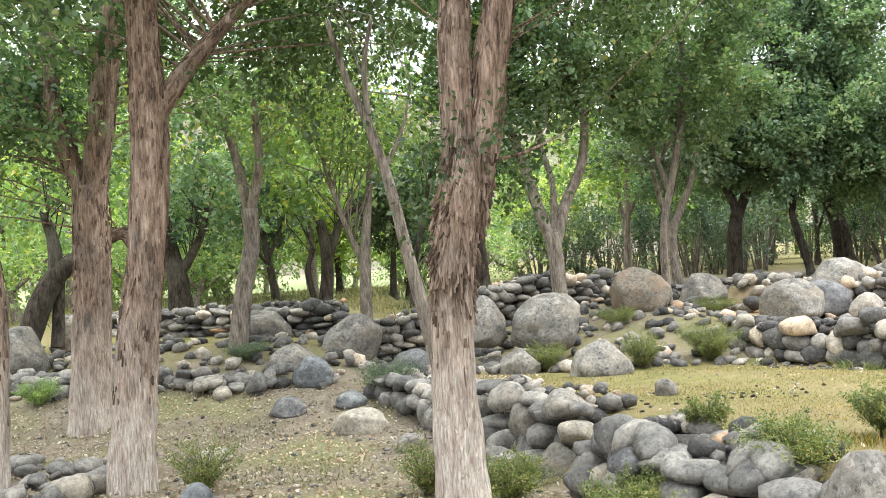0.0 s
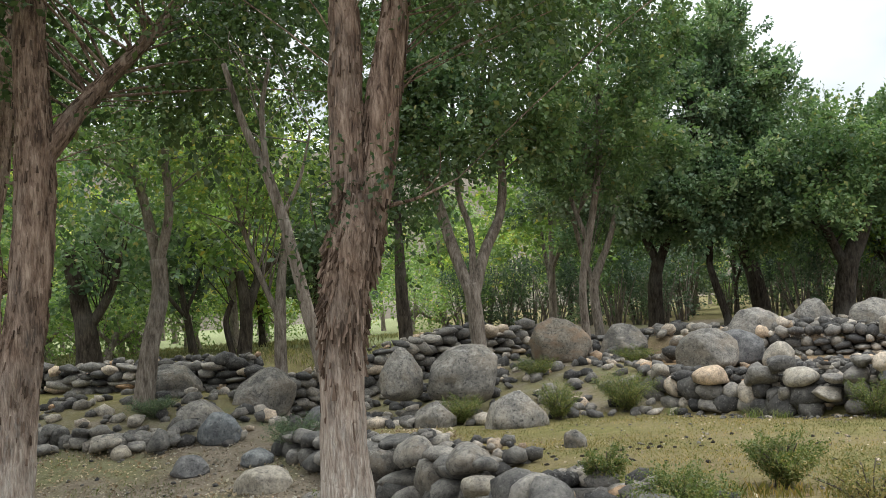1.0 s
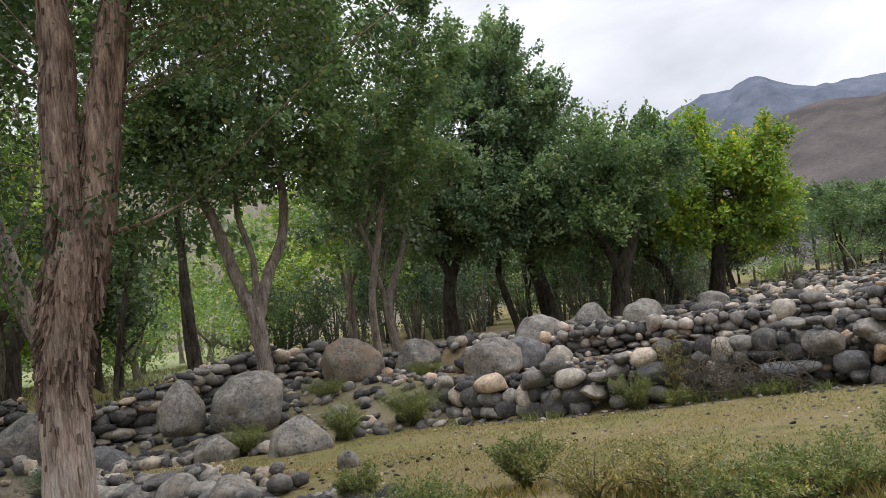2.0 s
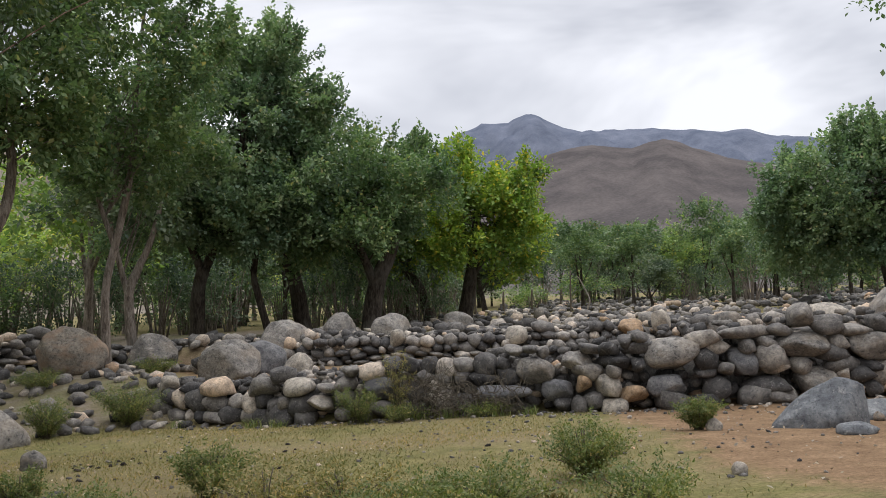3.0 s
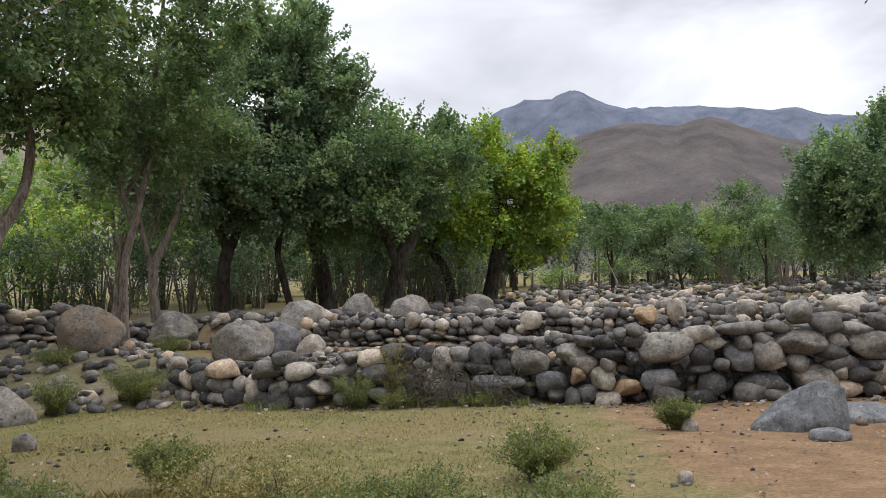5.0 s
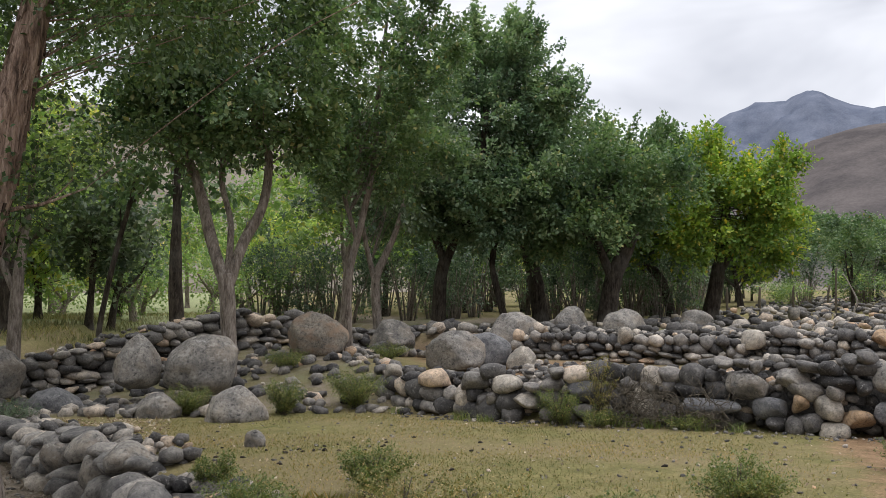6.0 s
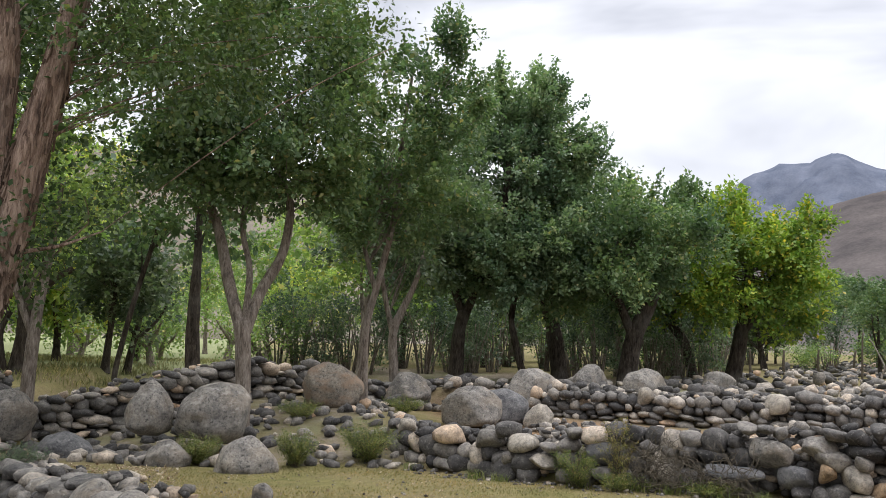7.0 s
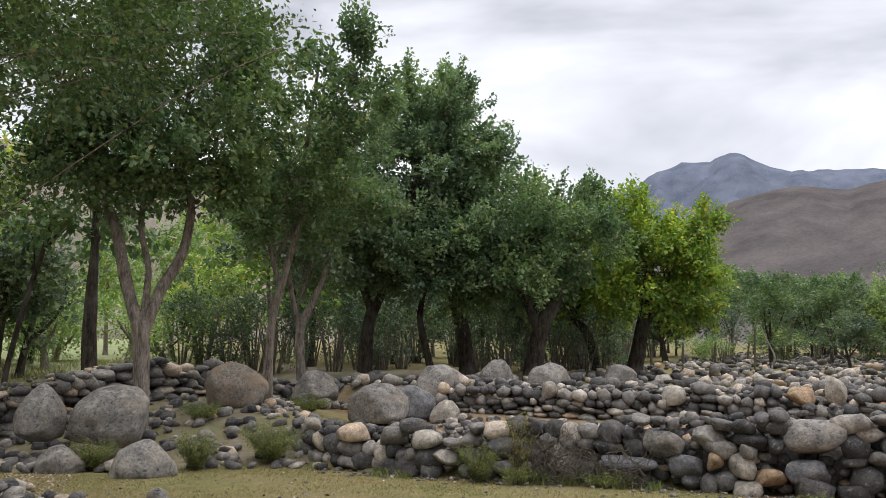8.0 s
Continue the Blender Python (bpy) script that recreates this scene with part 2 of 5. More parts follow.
# brighter than the yellowing leaves: backlight through the wood is put into the colour
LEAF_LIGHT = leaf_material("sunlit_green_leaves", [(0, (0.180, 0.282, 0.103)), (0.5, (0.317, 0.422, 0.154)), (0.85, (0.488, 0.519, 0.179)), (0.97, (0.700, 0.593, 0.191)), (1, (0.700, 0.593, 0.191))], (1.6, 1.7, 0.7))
LEAF_WEED = leaf_material("weed_leaves", [(0, (0.092, 0.125, 0.04)), (0.6, (0.17, 0.20, 0.07)), (0.88, (0.27, 0.25, 0.10)), (1, (0.43, 0.31, 0.145))], (1.3, 1.5, 0.8))
LEAF_DRY = leaf_material("dry_grass_blades", [(0, (0.140, 0.161, 0.048)), (0.5, (0.240, 0.218, 0.078)), (0.8, (0.366, 0.287, 0.117)), (1, (0.481, 0.345, 0.167))], (1.2, 1.2, 0.8))
LEAF_TUFT = leaf_material("fresh_grass", [(0, (0.12, 0.165, 0.05)), (0.6, (0.19, 0.235, 0.075)), (1, (0.32, 0.30, 0.13))], (1.3, 1.4, 0.7))
LEAF_MEADOW = leaf_material("meadow_blades", [(0, (0.20, 0.215, 0.10)), (0.6, (0.32, 0.31, 0.17)), (1, (0.47, 0.40, 0.26))], (1.2, 1.2, 0.8))
LITTER = leaf_material("fallen_leaves", [(0, (0.26, 0.18, 0.115)), (0.5, (0.42, 0.335, 0.24)), (0.85, (0.58, 0.51, 0.41)), (1, (0.18, 0.11, 0.065))], (1, 1, 1))


def twig_material():
    m, n, l, b = material("dry_twigs", 0.9, 0.1)
    l.new(ramp(n, l, noise_node(n, l, 14), [(0.3, (0.055, 0.046, 0.034)), (0.7, (0.16, 0.135, 0.10))]), b.inputs["Base Color"])
    return m


TWIG = twig_material()


def ground_material():
    m, n, l, b = material("valley_ground", 0.95, 0.1)
    soil = n.new("ShaderNodeAttribute")
    soil.attribute_name = "soil"
    meadow = n.new("ShaderNodeAttribute")
    meadow.attribute_name = "meadow"
    big = noise_node(n, l, 0.55, 6, 0.62)
    mid = noise_node(n, l, 3.4, 6, 0.7)
    fine = noise_node(n, l, 30, 5, 0.75)
    grass = ramp(n, l, mid, [(0.30, (0.12, 0.122, 0.04)), (0.5, (0.205, 0.185, 0.07)), (0.72, (0.305, 0.25, 0.115))])
    grass = mix(n, l, ramp(n, l, big, [(0.38, (0, 0, 0)), (0.60, (0.8, 0.8, 0.8))]), grass, (0.25, 0.195, 0.105))
    earth = ramp(n, l, mid, [(0.28, (0.19, 0.118, 0.066)), (0.55, (0.29, 0.187, 0.106)), (0.78, (0.38, 0.262, 0.16))])
    yard = n.new("ShaderNodeAttribute")
    yard.attribute_name = "yard"
    loam = ramp(n, l, mid, [(0.28, (0.155, 0.128, 0.092)), (0.55, (0.25, 0.205, 0.155)), (0.78, (0.36, 0.305, 0.245))])
    loam = mix(n, l, ramp(n, l, big, [(0.46, (0, 0, 0)), (0.60, (0.75, 0.75, 0.75))]), loam, (0.20, 0.205, 0.095))
    earth = mix(n, l, yard.outputs["Fac"], earth, loam)
    ragged = n.new("ShaderNodeMath")
    ragged.operation = "MULTIPLY_ADD"
    l.new(mid, ragged.inputs[0])
    ragged.inputs[1].default_value = 0.8
    l.new(soil.outputs["Fac"], ragged.inputs[2])
    fac = ramp(n, l, ragged.outputs[0], [(0.72, (0, 0, 0)), (0.98, (1, 1, 1))])
    col = mix(n, l, fac, grass, earth)
    col = mix(n, l, meadow.outputs["Fac"], col, mix(n, l, mid, (0.22, 0.25, 0.11), (0.38, 0.39, 0.21)))
    col = mix(n, l, 0.92, col, ramp(n, l, fine, [(0.33, (0.45, 0.45, 0.44)), (0.62, (1, 1, 1))]), "MULTIPLY")
    l.new(col, b.inputs["Base Color"])
    bump(n, l, b, mix(n, l, 0.5, mid, fine), 0.8, 0.05)
    return m


GROUND = ground_material()


def hill_material(name, low, high, scale):
    m, n, l, b = material(name, 1.0, 0.0)
    gullies = noise_node(n, l, scale, 8, 0.62)
    scrub = noise_node(n, l, scale * 14, 5, 0.7)
    col = ramp(n, l, gullies, [(0.34, low), (0.66, high)])
    l.new(mix(n, l, 0.45, col, ramp(n, l, scrub, [(0.4, (0.6, 0.6, 0.6)), (0.6, (1, 1, 1))]), "MULTIPLY"), b.inputs["Base Color"])
    return m


HILL_BROWN = hill_material("bare_brown_hillside", (0.085, 0.076, 0.074), (0.142, 0.124, 0.116), 0.016)
# far range: the blue haze of distance is put into the rock colour
HILL_HAZED = hill_material("far_rock_in_haze", (0.112, 0.128, 0.168), (0.175, 0.19, 0.235), 0.012)
HILL_PALE = hill_material("pale_dry_hillside", (0.14, 0.12, 0.092), (0.23, 0.20, 0.16), 0.02)


# ---- building helpers ----
def mesh(name, verts, faces, mat, smooth=True):
    me = bpy.data.meshes.new(name)
    me.from_pydata([tuple(v) for v in verts], [], faces)
    if smooth:
        me.polygons.foreach_set("use_smooth", [True] * len(me.polygons))
    if mat:
        me.materials.append(mat)
    return me


def part_of(name, me, parent, m=None, label=""):
    """One mesh object under a thing; m is its pose in the parent's own space."""
    ob = new(name, me)
    ob.parent = parent
    if m is not None:
        ob.matrix_basis = m
    if label:
        ob["label"] = label
    return ob


def smoothstep(a, b, x):
    t = np.clip((x - a) / (b - a), 0, 1)
    return t * t * (3 - 2 * t)


# ---- the lie of the land ----
WALL_A, WALL_N = (4.5, 14.3), (0.71, 0.704)


def height(x, y):
    """Ground height: a low dirt yard near the camera, a grass terrace beside it, the upper ground behind the walls."""
    x, y = np.asarray(x, float), np.asarray(y, float)
    low = np.interp(y, [-6, 0, 6.0, 7.2, 8.5, 11, 13, 15.5, 20, 26], [0.1, 0.02, -0.17, -0.38, -0.46, -0.46, -0.10, 0.28, 0.6, 0.72])
    terrace = 0.635 - 0.0176 * x - 0.0607 * np.clip(y, 0, 16)
    edge = np.interp(y, [-2, 3, 5, 6, 7, 9, 12.5, 15], [4.2, 3.0, 1.95, 1.4, 1.15, 0.5, -1.0, -2.2])
    side = smoothstep(-0.35, 0.45, x - edge)
    z = low * (1 - side) + terrace * side
    w = (x - WALL_A[0]) * WALL_N[0] + (y - WALL_A[1]) * WALL_N[1]
    u = (x - WALL_A[0]) * WALL_N[1] - (y - WALL_A[1]) * WALL_N[0]
    sharp = smoothstep(-1.5, 0.8, u)
    bow = 0.55 * np.exp(-((u - 4.5) / 3.5) ** 2)
    rise = smoothstep(-3.0, 2.4, w) * (1 - sharp) + smoothstep(-0.15, 0.35, w + bow) * sharp
    back = 0.04 + 0.42 * smoothstep(6.6, 3.6, x) + 0.55 * smoothstep(0.15, 0.7, w - 7.45 - 0.13 * u) * smoothstep(4.5, 7.5, x) + 0.18 * smoothstep(7, 12, w) * smoothstep(6, 3, x) + 0.012 * np.clip(x - 22, 0, 60) + 0.006 * np.clip(y - 30, 0, 120)
    z = z * (1 - rise) + (np.maximum(back, z) * (1 - sharp) + back * sharp) * rise
    far = np.hypot(x, y)
    z = z + 0.035 * np.sin(x * 1.1 + 0.6 * y) * np.cos(y * 0.9 - 0.3 * x) * smoothstep(0, 3, far)
    return z


def ground_h(x, y):
    return float(height(x, y))


def make_ground():
    def lines(lo, hi, reach_lo, reach_hi):
        core = np.arange(lo, hi, 0.22)
        out_hi = hi + (np.linspace(0, 1, 60)[1:] ** 3.2) * (reach_hi - hi) + np.linspace(0, 14, 60)[1:]
        out_lo = lo - (np.linspace(0, 1, 40)[1:] ** 3.2) * (lo - reach_lo) - np.linspace(0, 10, 40)[1:]
        return np.concatenate([out_lo[::-1], core, out_hi])
    xs, ys = lines(-12, 24, -4200, 4200), lines(-3, 26, -1500, 4600)
    X, Y = np.meshgrid(xs, ys)
    Z = height(X, Y)
    nx, ny = len(xs), len(ys)
    idx = np.arange(nx * ny).reshape(ny, nx)
    faces = np.stack([idx[:-1, :-1], idx[:-1, 1:], idx[1:, 1:], idx[1:, :-1]], -1).reshape(-1, 4)
    me = mesh("ground", np.stack([X, Y, Z], -1).reshape(-1, 3), faces.tolist(), GROUND)
    edge = np.interp(Y, [-2, 3, 5, 6, 7, 9, 12.5, 15], [4.2, 3.0, 1.95, 1.4, 1.15, 0.5, -1.0, -2.2])
    yard = smoothstep(0.6, -0.5, X - edge) * smoothstep(19, 13, Y) * 0.62
    clearing = smoothstep(-0.6, 1.6, X - np.interp(Y, [2, 4.4, 6, 8.5, 10], [4.9, 5.6, 6.8, 8.4, 13])) * smoothstep(13.5, 10.5, Y) * 0.85
    w = (X - WALL_A[0]) * WALL_N[0] + (Y - WALL_A[1]) * WALL_N[1]
    terrace = smoothstep(0.2, 0.8, w) * smoothstep(4, 8, X) * smoothstep(26, 16, w) * 0.7
    for name, values in (("soil", np.maximum.reduce([yard, clearing, terrace, 0.5 * smoothstep(-3, -1, X) * smoothstep(6, 4, X) * smoothstep(12.5, 14, Y) * smoothstep(24, 19, Y)])), ("yard", np.maximum.reduce([smoothstep(1.0, -0.6, X - edge), smoothstep(6, 9, w) * smoothstep(26, 16, w), smoothstep(6.5, 4.5, X) * smoothstep(12, 13.2, Y)])), ("meadow", smoothstep(24, 34, np.hypot(X, Y)) * smoothstep(6, -2, X))):
        a = me.attributes.new(name, "FLOAT", "POINT")
        a.data.foreach_set("value", values.reshape(-1))
    return tagged(new("ground", me), "dry grazed grass and bare brown earth", "ground", kind="structure")


make_ground()


# ---- stones ----
def stone_mesh(name, seed, level, mat, rough=0.16, keep=0.6, square=3.1):
    """A water-worn stone of about unit radius, lumpy and a little faceted."""
    rnd = random.Random(seed)
    bm = bmesh.new()
    bmesh.ops.create_icosphere(bm, subdivisions=level, radius=1.0)
    off = Vector((rnd.uniform(-50, 50), rnd.uniform(-50, 50), rnd.uniform(-50, 50)))
    cuts = [(Vector((rnd.gauss(0, 1), rnd.gauss(0, 1), rnd.gauss(0, 1))).normalized(), rnd.uniform(keep, keep + 0.3)) for _ in range(11)]
    for v in bm.verts:
        d = v.co.normalized()
        r = 1 + rough * noise.noise(d * 1.1 + off) * 1.6 + rough * 0.5 * noise.noise(d * 2.9 + off) + rough * 0.22 * noise.noise(d * 7 + off)
        p = d * r / (abs(d.x) ** square + abs(d.y) ** square + abs(d.z) ** square) ** (1 / square)
        for nrm, k in cuts:
            over = p.dot(nrm) - k
            if over > 0:
                p -= nrm * over * 0.86
        v.co = p
    me = bpy.data.meshes.new(name)
    bm.to_mesh(me)
    bm.free()
    me.polygons.foreach_set("use_smooth", [True] * len(me.polygons))
    me.materials.append(mat)
    return me


WALL_STONES = [stone_mesh("stone", 100 + k, 2, STONE, rough=0.26) for k in range(22)]
FAR_STONES = [stone_mesh("stone", 140 + k, 1, STONE) for k in range(10)]
HERO_MESH = {}


def hero_mesh(mat, k):
    key = (mat.name, k)
    if key not in HERO_MESH:
        HERO_MESH[key] = stone_mesh("stone", 180 + k, 3, mat, 0.13)
    return HERO_MESH[key]


def boulder_mesh(name, seed, level, mat, lean=0.0, taper=0.15, undercut=0.0, wedge=0.0):
    """A boulder set in the ground: blunt worn facets above, sides that go down steeply or draw in below."""
    rnd = random.Random(seed)
    bm = bmesh.new()
    bmesh.ops.create_icosphere(bm, subdivisions=level, radius=1.0)
    off = Vector((rnd.uniform(-50, 50), rnd.uniform(-50, 50), rnd.uniform(-50, 50)))
    cuts = []
    for k in range(10):
        a, up = rnd.uniform(0, 6.28), rnd.uniform(-0.15, 0.85)
        cuts.append((Vector((math.cos(a), math.sin(a), up)).normalized(), rnd.uniform(0.66, 0.94)))
    for v in bm.verts:
        d = v.co.normalized()
        p = d * (1 + 0.2 * noise.noise(d * 1.2 + off) + 0.07 * noise.noise(d * 3.1 + off) + 0.025 * noise.noise(d * 8 + off) + 0.012 * noise.noise(d * 19 + off))
        if p.z < 0:
            flat = max(0.02, math.hypot(d.x, d.y))
            wide = (1 - min(1.0, abs(d.z)) ** 5) ** 0.5 / flat
            p.x, p.y = (q * (1 + (wide - 1) * (1 - undercut)) for q in (p.x, p.y))
        else:
            p.x, p.y = p.x * (1 - taper * p.z), p.y * (1 - taper * p.z)
        for nrm, k in cuts:
            over = p.dot(nrm) - k
            if over > 0:
                p -= nrm * over * 0.8
        if wedge and p.z > -0.3:
            p.z = -0.3 + (p.z + 0.3) * (1 - wedge * 0.5 * (1 - p.x))
        p.x += lean * p.z
        v.co = p
    me = bpy.data.meshes.new(name)
    bm.to_mesh(me)
    bm.free()
    me.polygons.foreach_set("use_smooth", [True] * len(me.polygons))
    me.materials.append(mat)
    return me


def turned(rnd, amount=0.35):
    return Euler((rnd.gauss(0, amount), rnd.gauss(0, amount), rnd.uniform(0, 6.28))).to_matrix().to_4x4()


def along(points, s):
    """The place and direction s metres along a line of (x, y) points."""
    for (ax, ay), (bx, by) in zip(points, points[1:]):
        d = math.hypot(bx - ax, by - ay)
        if s <= d:
            break
        s -= d
    return ax + (bx - ax) * s / d, ay + (by - ay) * s / d, math.atan2(by - ay, bx - ax)


def length(points):
    return sum(math.hypot(b[0] - a[0], b[1] - a[1]) for a, b in zip(points, points[1:]))


def stone_heap(name, rows, seed, mat=RUBBLE, level=1):
    """Many stones in one mesh. rows: x, y, z, radius."""
    rnd = random.Random(seed)
    protos = []
    for k in range(8):
        me = stone_mesh("proto", seed * 31 + k, level, mat, 0.2)
        co = np.empty(len(me.vertices) * 3)
        me.vertices.foreach_get("co", co)
        protos.append((co.reshape(-1, 3), np.array([p.vertices[:] for p in me.polygons])))
        bpy.data.meshes.remove(me)
    vs, fs, o = [], [], 0
    for x, y, z, r in rows:
        co, fa = rnd.choice(protos)
        s = np.array([r * rnd.uniform(0.8, 1.3), r * rnd.uniform(0.7, 1.1), r * rnd.uniform(0.45, 0.8)])
        rot = np.array(Euler((rnd.gauss(0, 0.25), rnd.gauss(0, 0.25), rnd.uniform(0, 6.28))).to_matrix())
        vs.append((co * s) @ rot.T + (x, y, z))
        fs.append(fa + o)
        o += len(co)
    return mesh(name, np.concatenate(vs), np.concatenate(fs).tolist(), mat)


def dry_wall(label, points, tops, sizes, seed, meshes, heroes=(), base=None, lean=0.12, limit=300):
    """Dry-stone wall: courses of river stones along a line, with larger chosen ones set among them.
    heroes: (metres along, height of the middle, half width, half height, material)."""
    rnd = random.Random(seed)
    x0, y0, _ = along(points, 0)
    root = tagged(new("dry_stone_wall"), label, "stone wall", kind="structure")
    root.location = (x0, y0, ground_h(x0, y0))
    inv = Matrix.Translation(-Vector(root.location))
    total, count, rest = length(points), 0, []

    def floor_at(s):
        x, y, a = along(points, s)
        return base(s) if base else ground_h(x + 0.35 * math.sin(a), y - 0.35 * math.cos(a))

    def place(s, z, hw, hh, me, depth, twist):
        nonlocal count
        x, y, a = along(points, s)
        inset = lean * (z - floor_at(s)) + rnd.uniform(-0.035, 0.035)
        m = Matrix.Translation((x - math.sin(a) * inset, y + math.cos(a) * inset, z)) @ Matrix.Rotation(a, 4, "Z") @ Euler((rnd.gauss(0, 0.12), twist, rnd.gauss(0, 0.25))).to_matrix().to_4x4() @ Matrix.Diagonal((hw, depth, hh, 1))
        count += 1
        if count <= limit:
            part_of("stone", me, root, inv @ m)
        else:
            rest.append((me, inv @ m))

    for k, (s, z, hw, hh, mat) in enumerate(heroes):
        place(s, z, hw, hh, hero_mesh(mat, k % 5), max(0.5 * hw + 0.12, hh), rnd.gauss(0, 0.08))
    z_rel = 0.0
    top_max = max(t for _, t in tops)
    while z_rel < top_max:
        hh_row = rnd.uniform(*sizes[1]) * (1.15 - 0.25 * min(1, z_rel / top_max))
        s = rnd.uniform(0, 0.3)
        while s < total:
            hw = rnd.uniform(*sizes[0]) * (1.5 if rnd.random() < 0.12 else 1)
            sc = s + hw
            top = float(np.interp(sc, [p for p, _ in tops], [t for _, t in tops])) + 0.05 * math.sin(sc * 3.1)
            hh = min(hh_row * rnd.uniform(0.7, 1.4), hw * 0.95)
            zc = floor_at(min(sc, total - 0.01)) + z_rel + hh_row * 0.9 + rnd.uniform(-0.05, 0.05)
            clash = any(((sc - h[0]) / (h[2] + hw * 0.3)) ** 2 + ((zc - h[1]) / (h[3] + hh * 0.3)) ** 2 < 1 for h in heroes)
            if z_rel + hh_row < top and not clash and sc < total:
                place(sc, zc, hw * 1.25, hh * 1.34, rnd.choice(meshes), rnd.uniform(0.17, 0.27), rnd.gauss(0, 0.1))
            s += 2 * hw * 0.97
        z_rel += 2 * hh_row * 0.86
    if rest:
        v, f, o = [], [], 0
        for me, m in rest:
            v += [m @ q.co for q in me.vertices]
            f += [tuple(i + o for i in q.vertices) for q in me.polygons]
            o += len(me.vertices)
        tagged(part_of("upper_stonework", mesh("upper_stonework", v, f, RUBBLE), root), kind="stuff")
    # packed earth and small stones fill the inside of the wall
    n = max(8, int(total / 0.4))
    v, f = [], []
    for k in range(n + 1):
        s = total * k / n * 0.999
        x, y, a = along(points, s)
        g = floor_at(s)
        top = g + float(np.interp(s, [p for p, _ in tops], [t for _, t in tops])) * 0.84
        for off, z in ((0.46, g - 0.2), (0.5, top), (0.70, top), (0.78, g - 0.2)):
            v.append((x - math.sin(a) * off - x0, y + math.cos(a) * off - y0, z + 0.03 * math.sin(7 * s + off * 9) - root.location.z))
        if k:
            o = 4 * k
            f += [(o - 4 + q, o + q, o + q + 1, o - 3 + q) for q in range(3)]
    part_of("core", mesh("core", v, f, RUBBLE), root, None, "packed dark rubble filling")
    chinks = []
    for k in range(int(total * 85)):
        s = rnd.uniform(0.05, total - 0.05)
        x, y, a = along(points, s)
        top = float(np.interp(s, [p for p, _ in tops], [t for _, t in tops]))
        z = rnd.uniform(0.0, 1.02) * top
        off = lean * z + rnd.uniform(0.12, 0.34) + (rnd.uniform(0, 0.35) if z > 0.8 * top else 0)
        chinks.append((x - math.sin(a) * off - x0, y + math.cos(a) * off - y0, floor_at(s) + z - root.location.z, rnd.uniform(0.055, 0.15)))
    tagged(part_of("chinking", stone_heap("chinking", chinks, seed), root, None, "small stones wedged between the large"), kind="stuff")
    return root


def rubble(name, label, places, seed, mat=RUBBLE, level=1, category="rubble"):
    """Loose stones that nobody could count: one joined mesh. places: x, y, radius, lift."""
    rows = [(x, y, ground_h(x, y) + r * lift, r) for x, y, r, lift in places]
    return tagged(new(name, stone_heap(name, rows, seed, mat, level)), label, category, kind="stuff")


def boulder(x, y, rx, ry, rz, mat, seed, label, turn=0.0, sink=0.35, tilt=0.0, name="boulder", group="", middle=None, wedge=0.0, shape=(0.0, 0.15, 0.0)):
    me = boulder_mesh(name, 300 + seed, 4 if rx > 0.24 else 3, mat, *shape, wedge=wedge)
    ob = new(name, me)
    z = ground_h(x, y)
    ob.matrix_world = Matrix.Translation((x, y, middle if middle is not None else z + rz * (1 - sink))) @ Euler((0, tilt, turn)).to_matrix().to_4x4() @ Matrix.Diagonal((rx, ry, rz, 1))
    return tagged(ob, label, "boulder", group)
# ---- walls of river stone ----
FRONT = [(4.3, 14.6), (4.9, 13.6), (6.0, 11.95), (7.6, 10.3), (9.25, 8.65), (10.3, 7.8), (12.1, 6.5), (15.5, 4.2)]
dry_wall("dry-stone wall of dark and pale river stones beside the grass", FRONT[:5],
         [(0, 0.54), (3, 0.70), (5.5, 0.74), (7.8, 0.95)], ((0.085, 0.21), (0.065, 0.125)), 5, WALL_STONES,
         [(0.45, 0.34, 0.19, 0.15, PALE), (3.07, 0.33, 0.30, 0.15, PALE), (4.36, 0.31, 0.35, 0.16, SLATE), (3.4, 0.10, 0.2, 0.12, PALE), (7.62, 0.28, 0.16, 0.18, PALE),
          (7.3, 0.33, 0.12, 0.13, ORANGE), (7.72, 0.0, 0.2, 0.14, PALE), (6.9, 0.25, 0.24, 0.15, SLATE), (5.25, 0.2, 0.2, 0.26, PALE), (1.5, 0.3, 0.34, 0.18, STONE),
          (2.4, 0.32, 0.3, 0.17, STONE), (6.2, 0.22, 0.42, 0.11, SLATE), (6.6, 0.52, 0.3, 0.17, BOULDER), (7.2, 0.62, 0.22, 0.16, BOULDER)])
dry_wall("dry-stone wall of large rounded stones beside bare earth", FRONT[4:],
         [(0, 0.95), (0.8, 1.05), (4, 1.1), (9, 1.0)], ((0.09, 0.23), (0.07, 0.135)), 6, WALL_STONES,
         [(0.17, 0.16, 0.21, 0.12, ORANGE), (0.74, 0.69, 0.39, 0.24, BOULDER), (0.57, 0.27, 0.30, 0.16, SLATE), (2.4, 0.76, 0.36, 0.20, BOULDER), (2.6, 0.24, 0.28, 0.23, BOULDER),
          (4.1, 0.2, 0.25, 0.17, PALE), (1.3, 0.22, 0.2, 0.18, STONE), (3.3, 0.72, 0.34, 0.18, BOULDER), (3.9, 0.62, 0.36, 0.2, SLATE), (1.65, 0.55, 0.2, 0.2, SLATE), (4.6, 0.45, 0.3, 0.22, BOULDER)])
UPPER = [(8.6, 20.6), (11.2, 18.5), (13.6, 16.8), (16.0, 14.3), (20.0, 11.6), (27.0, 7.0)]
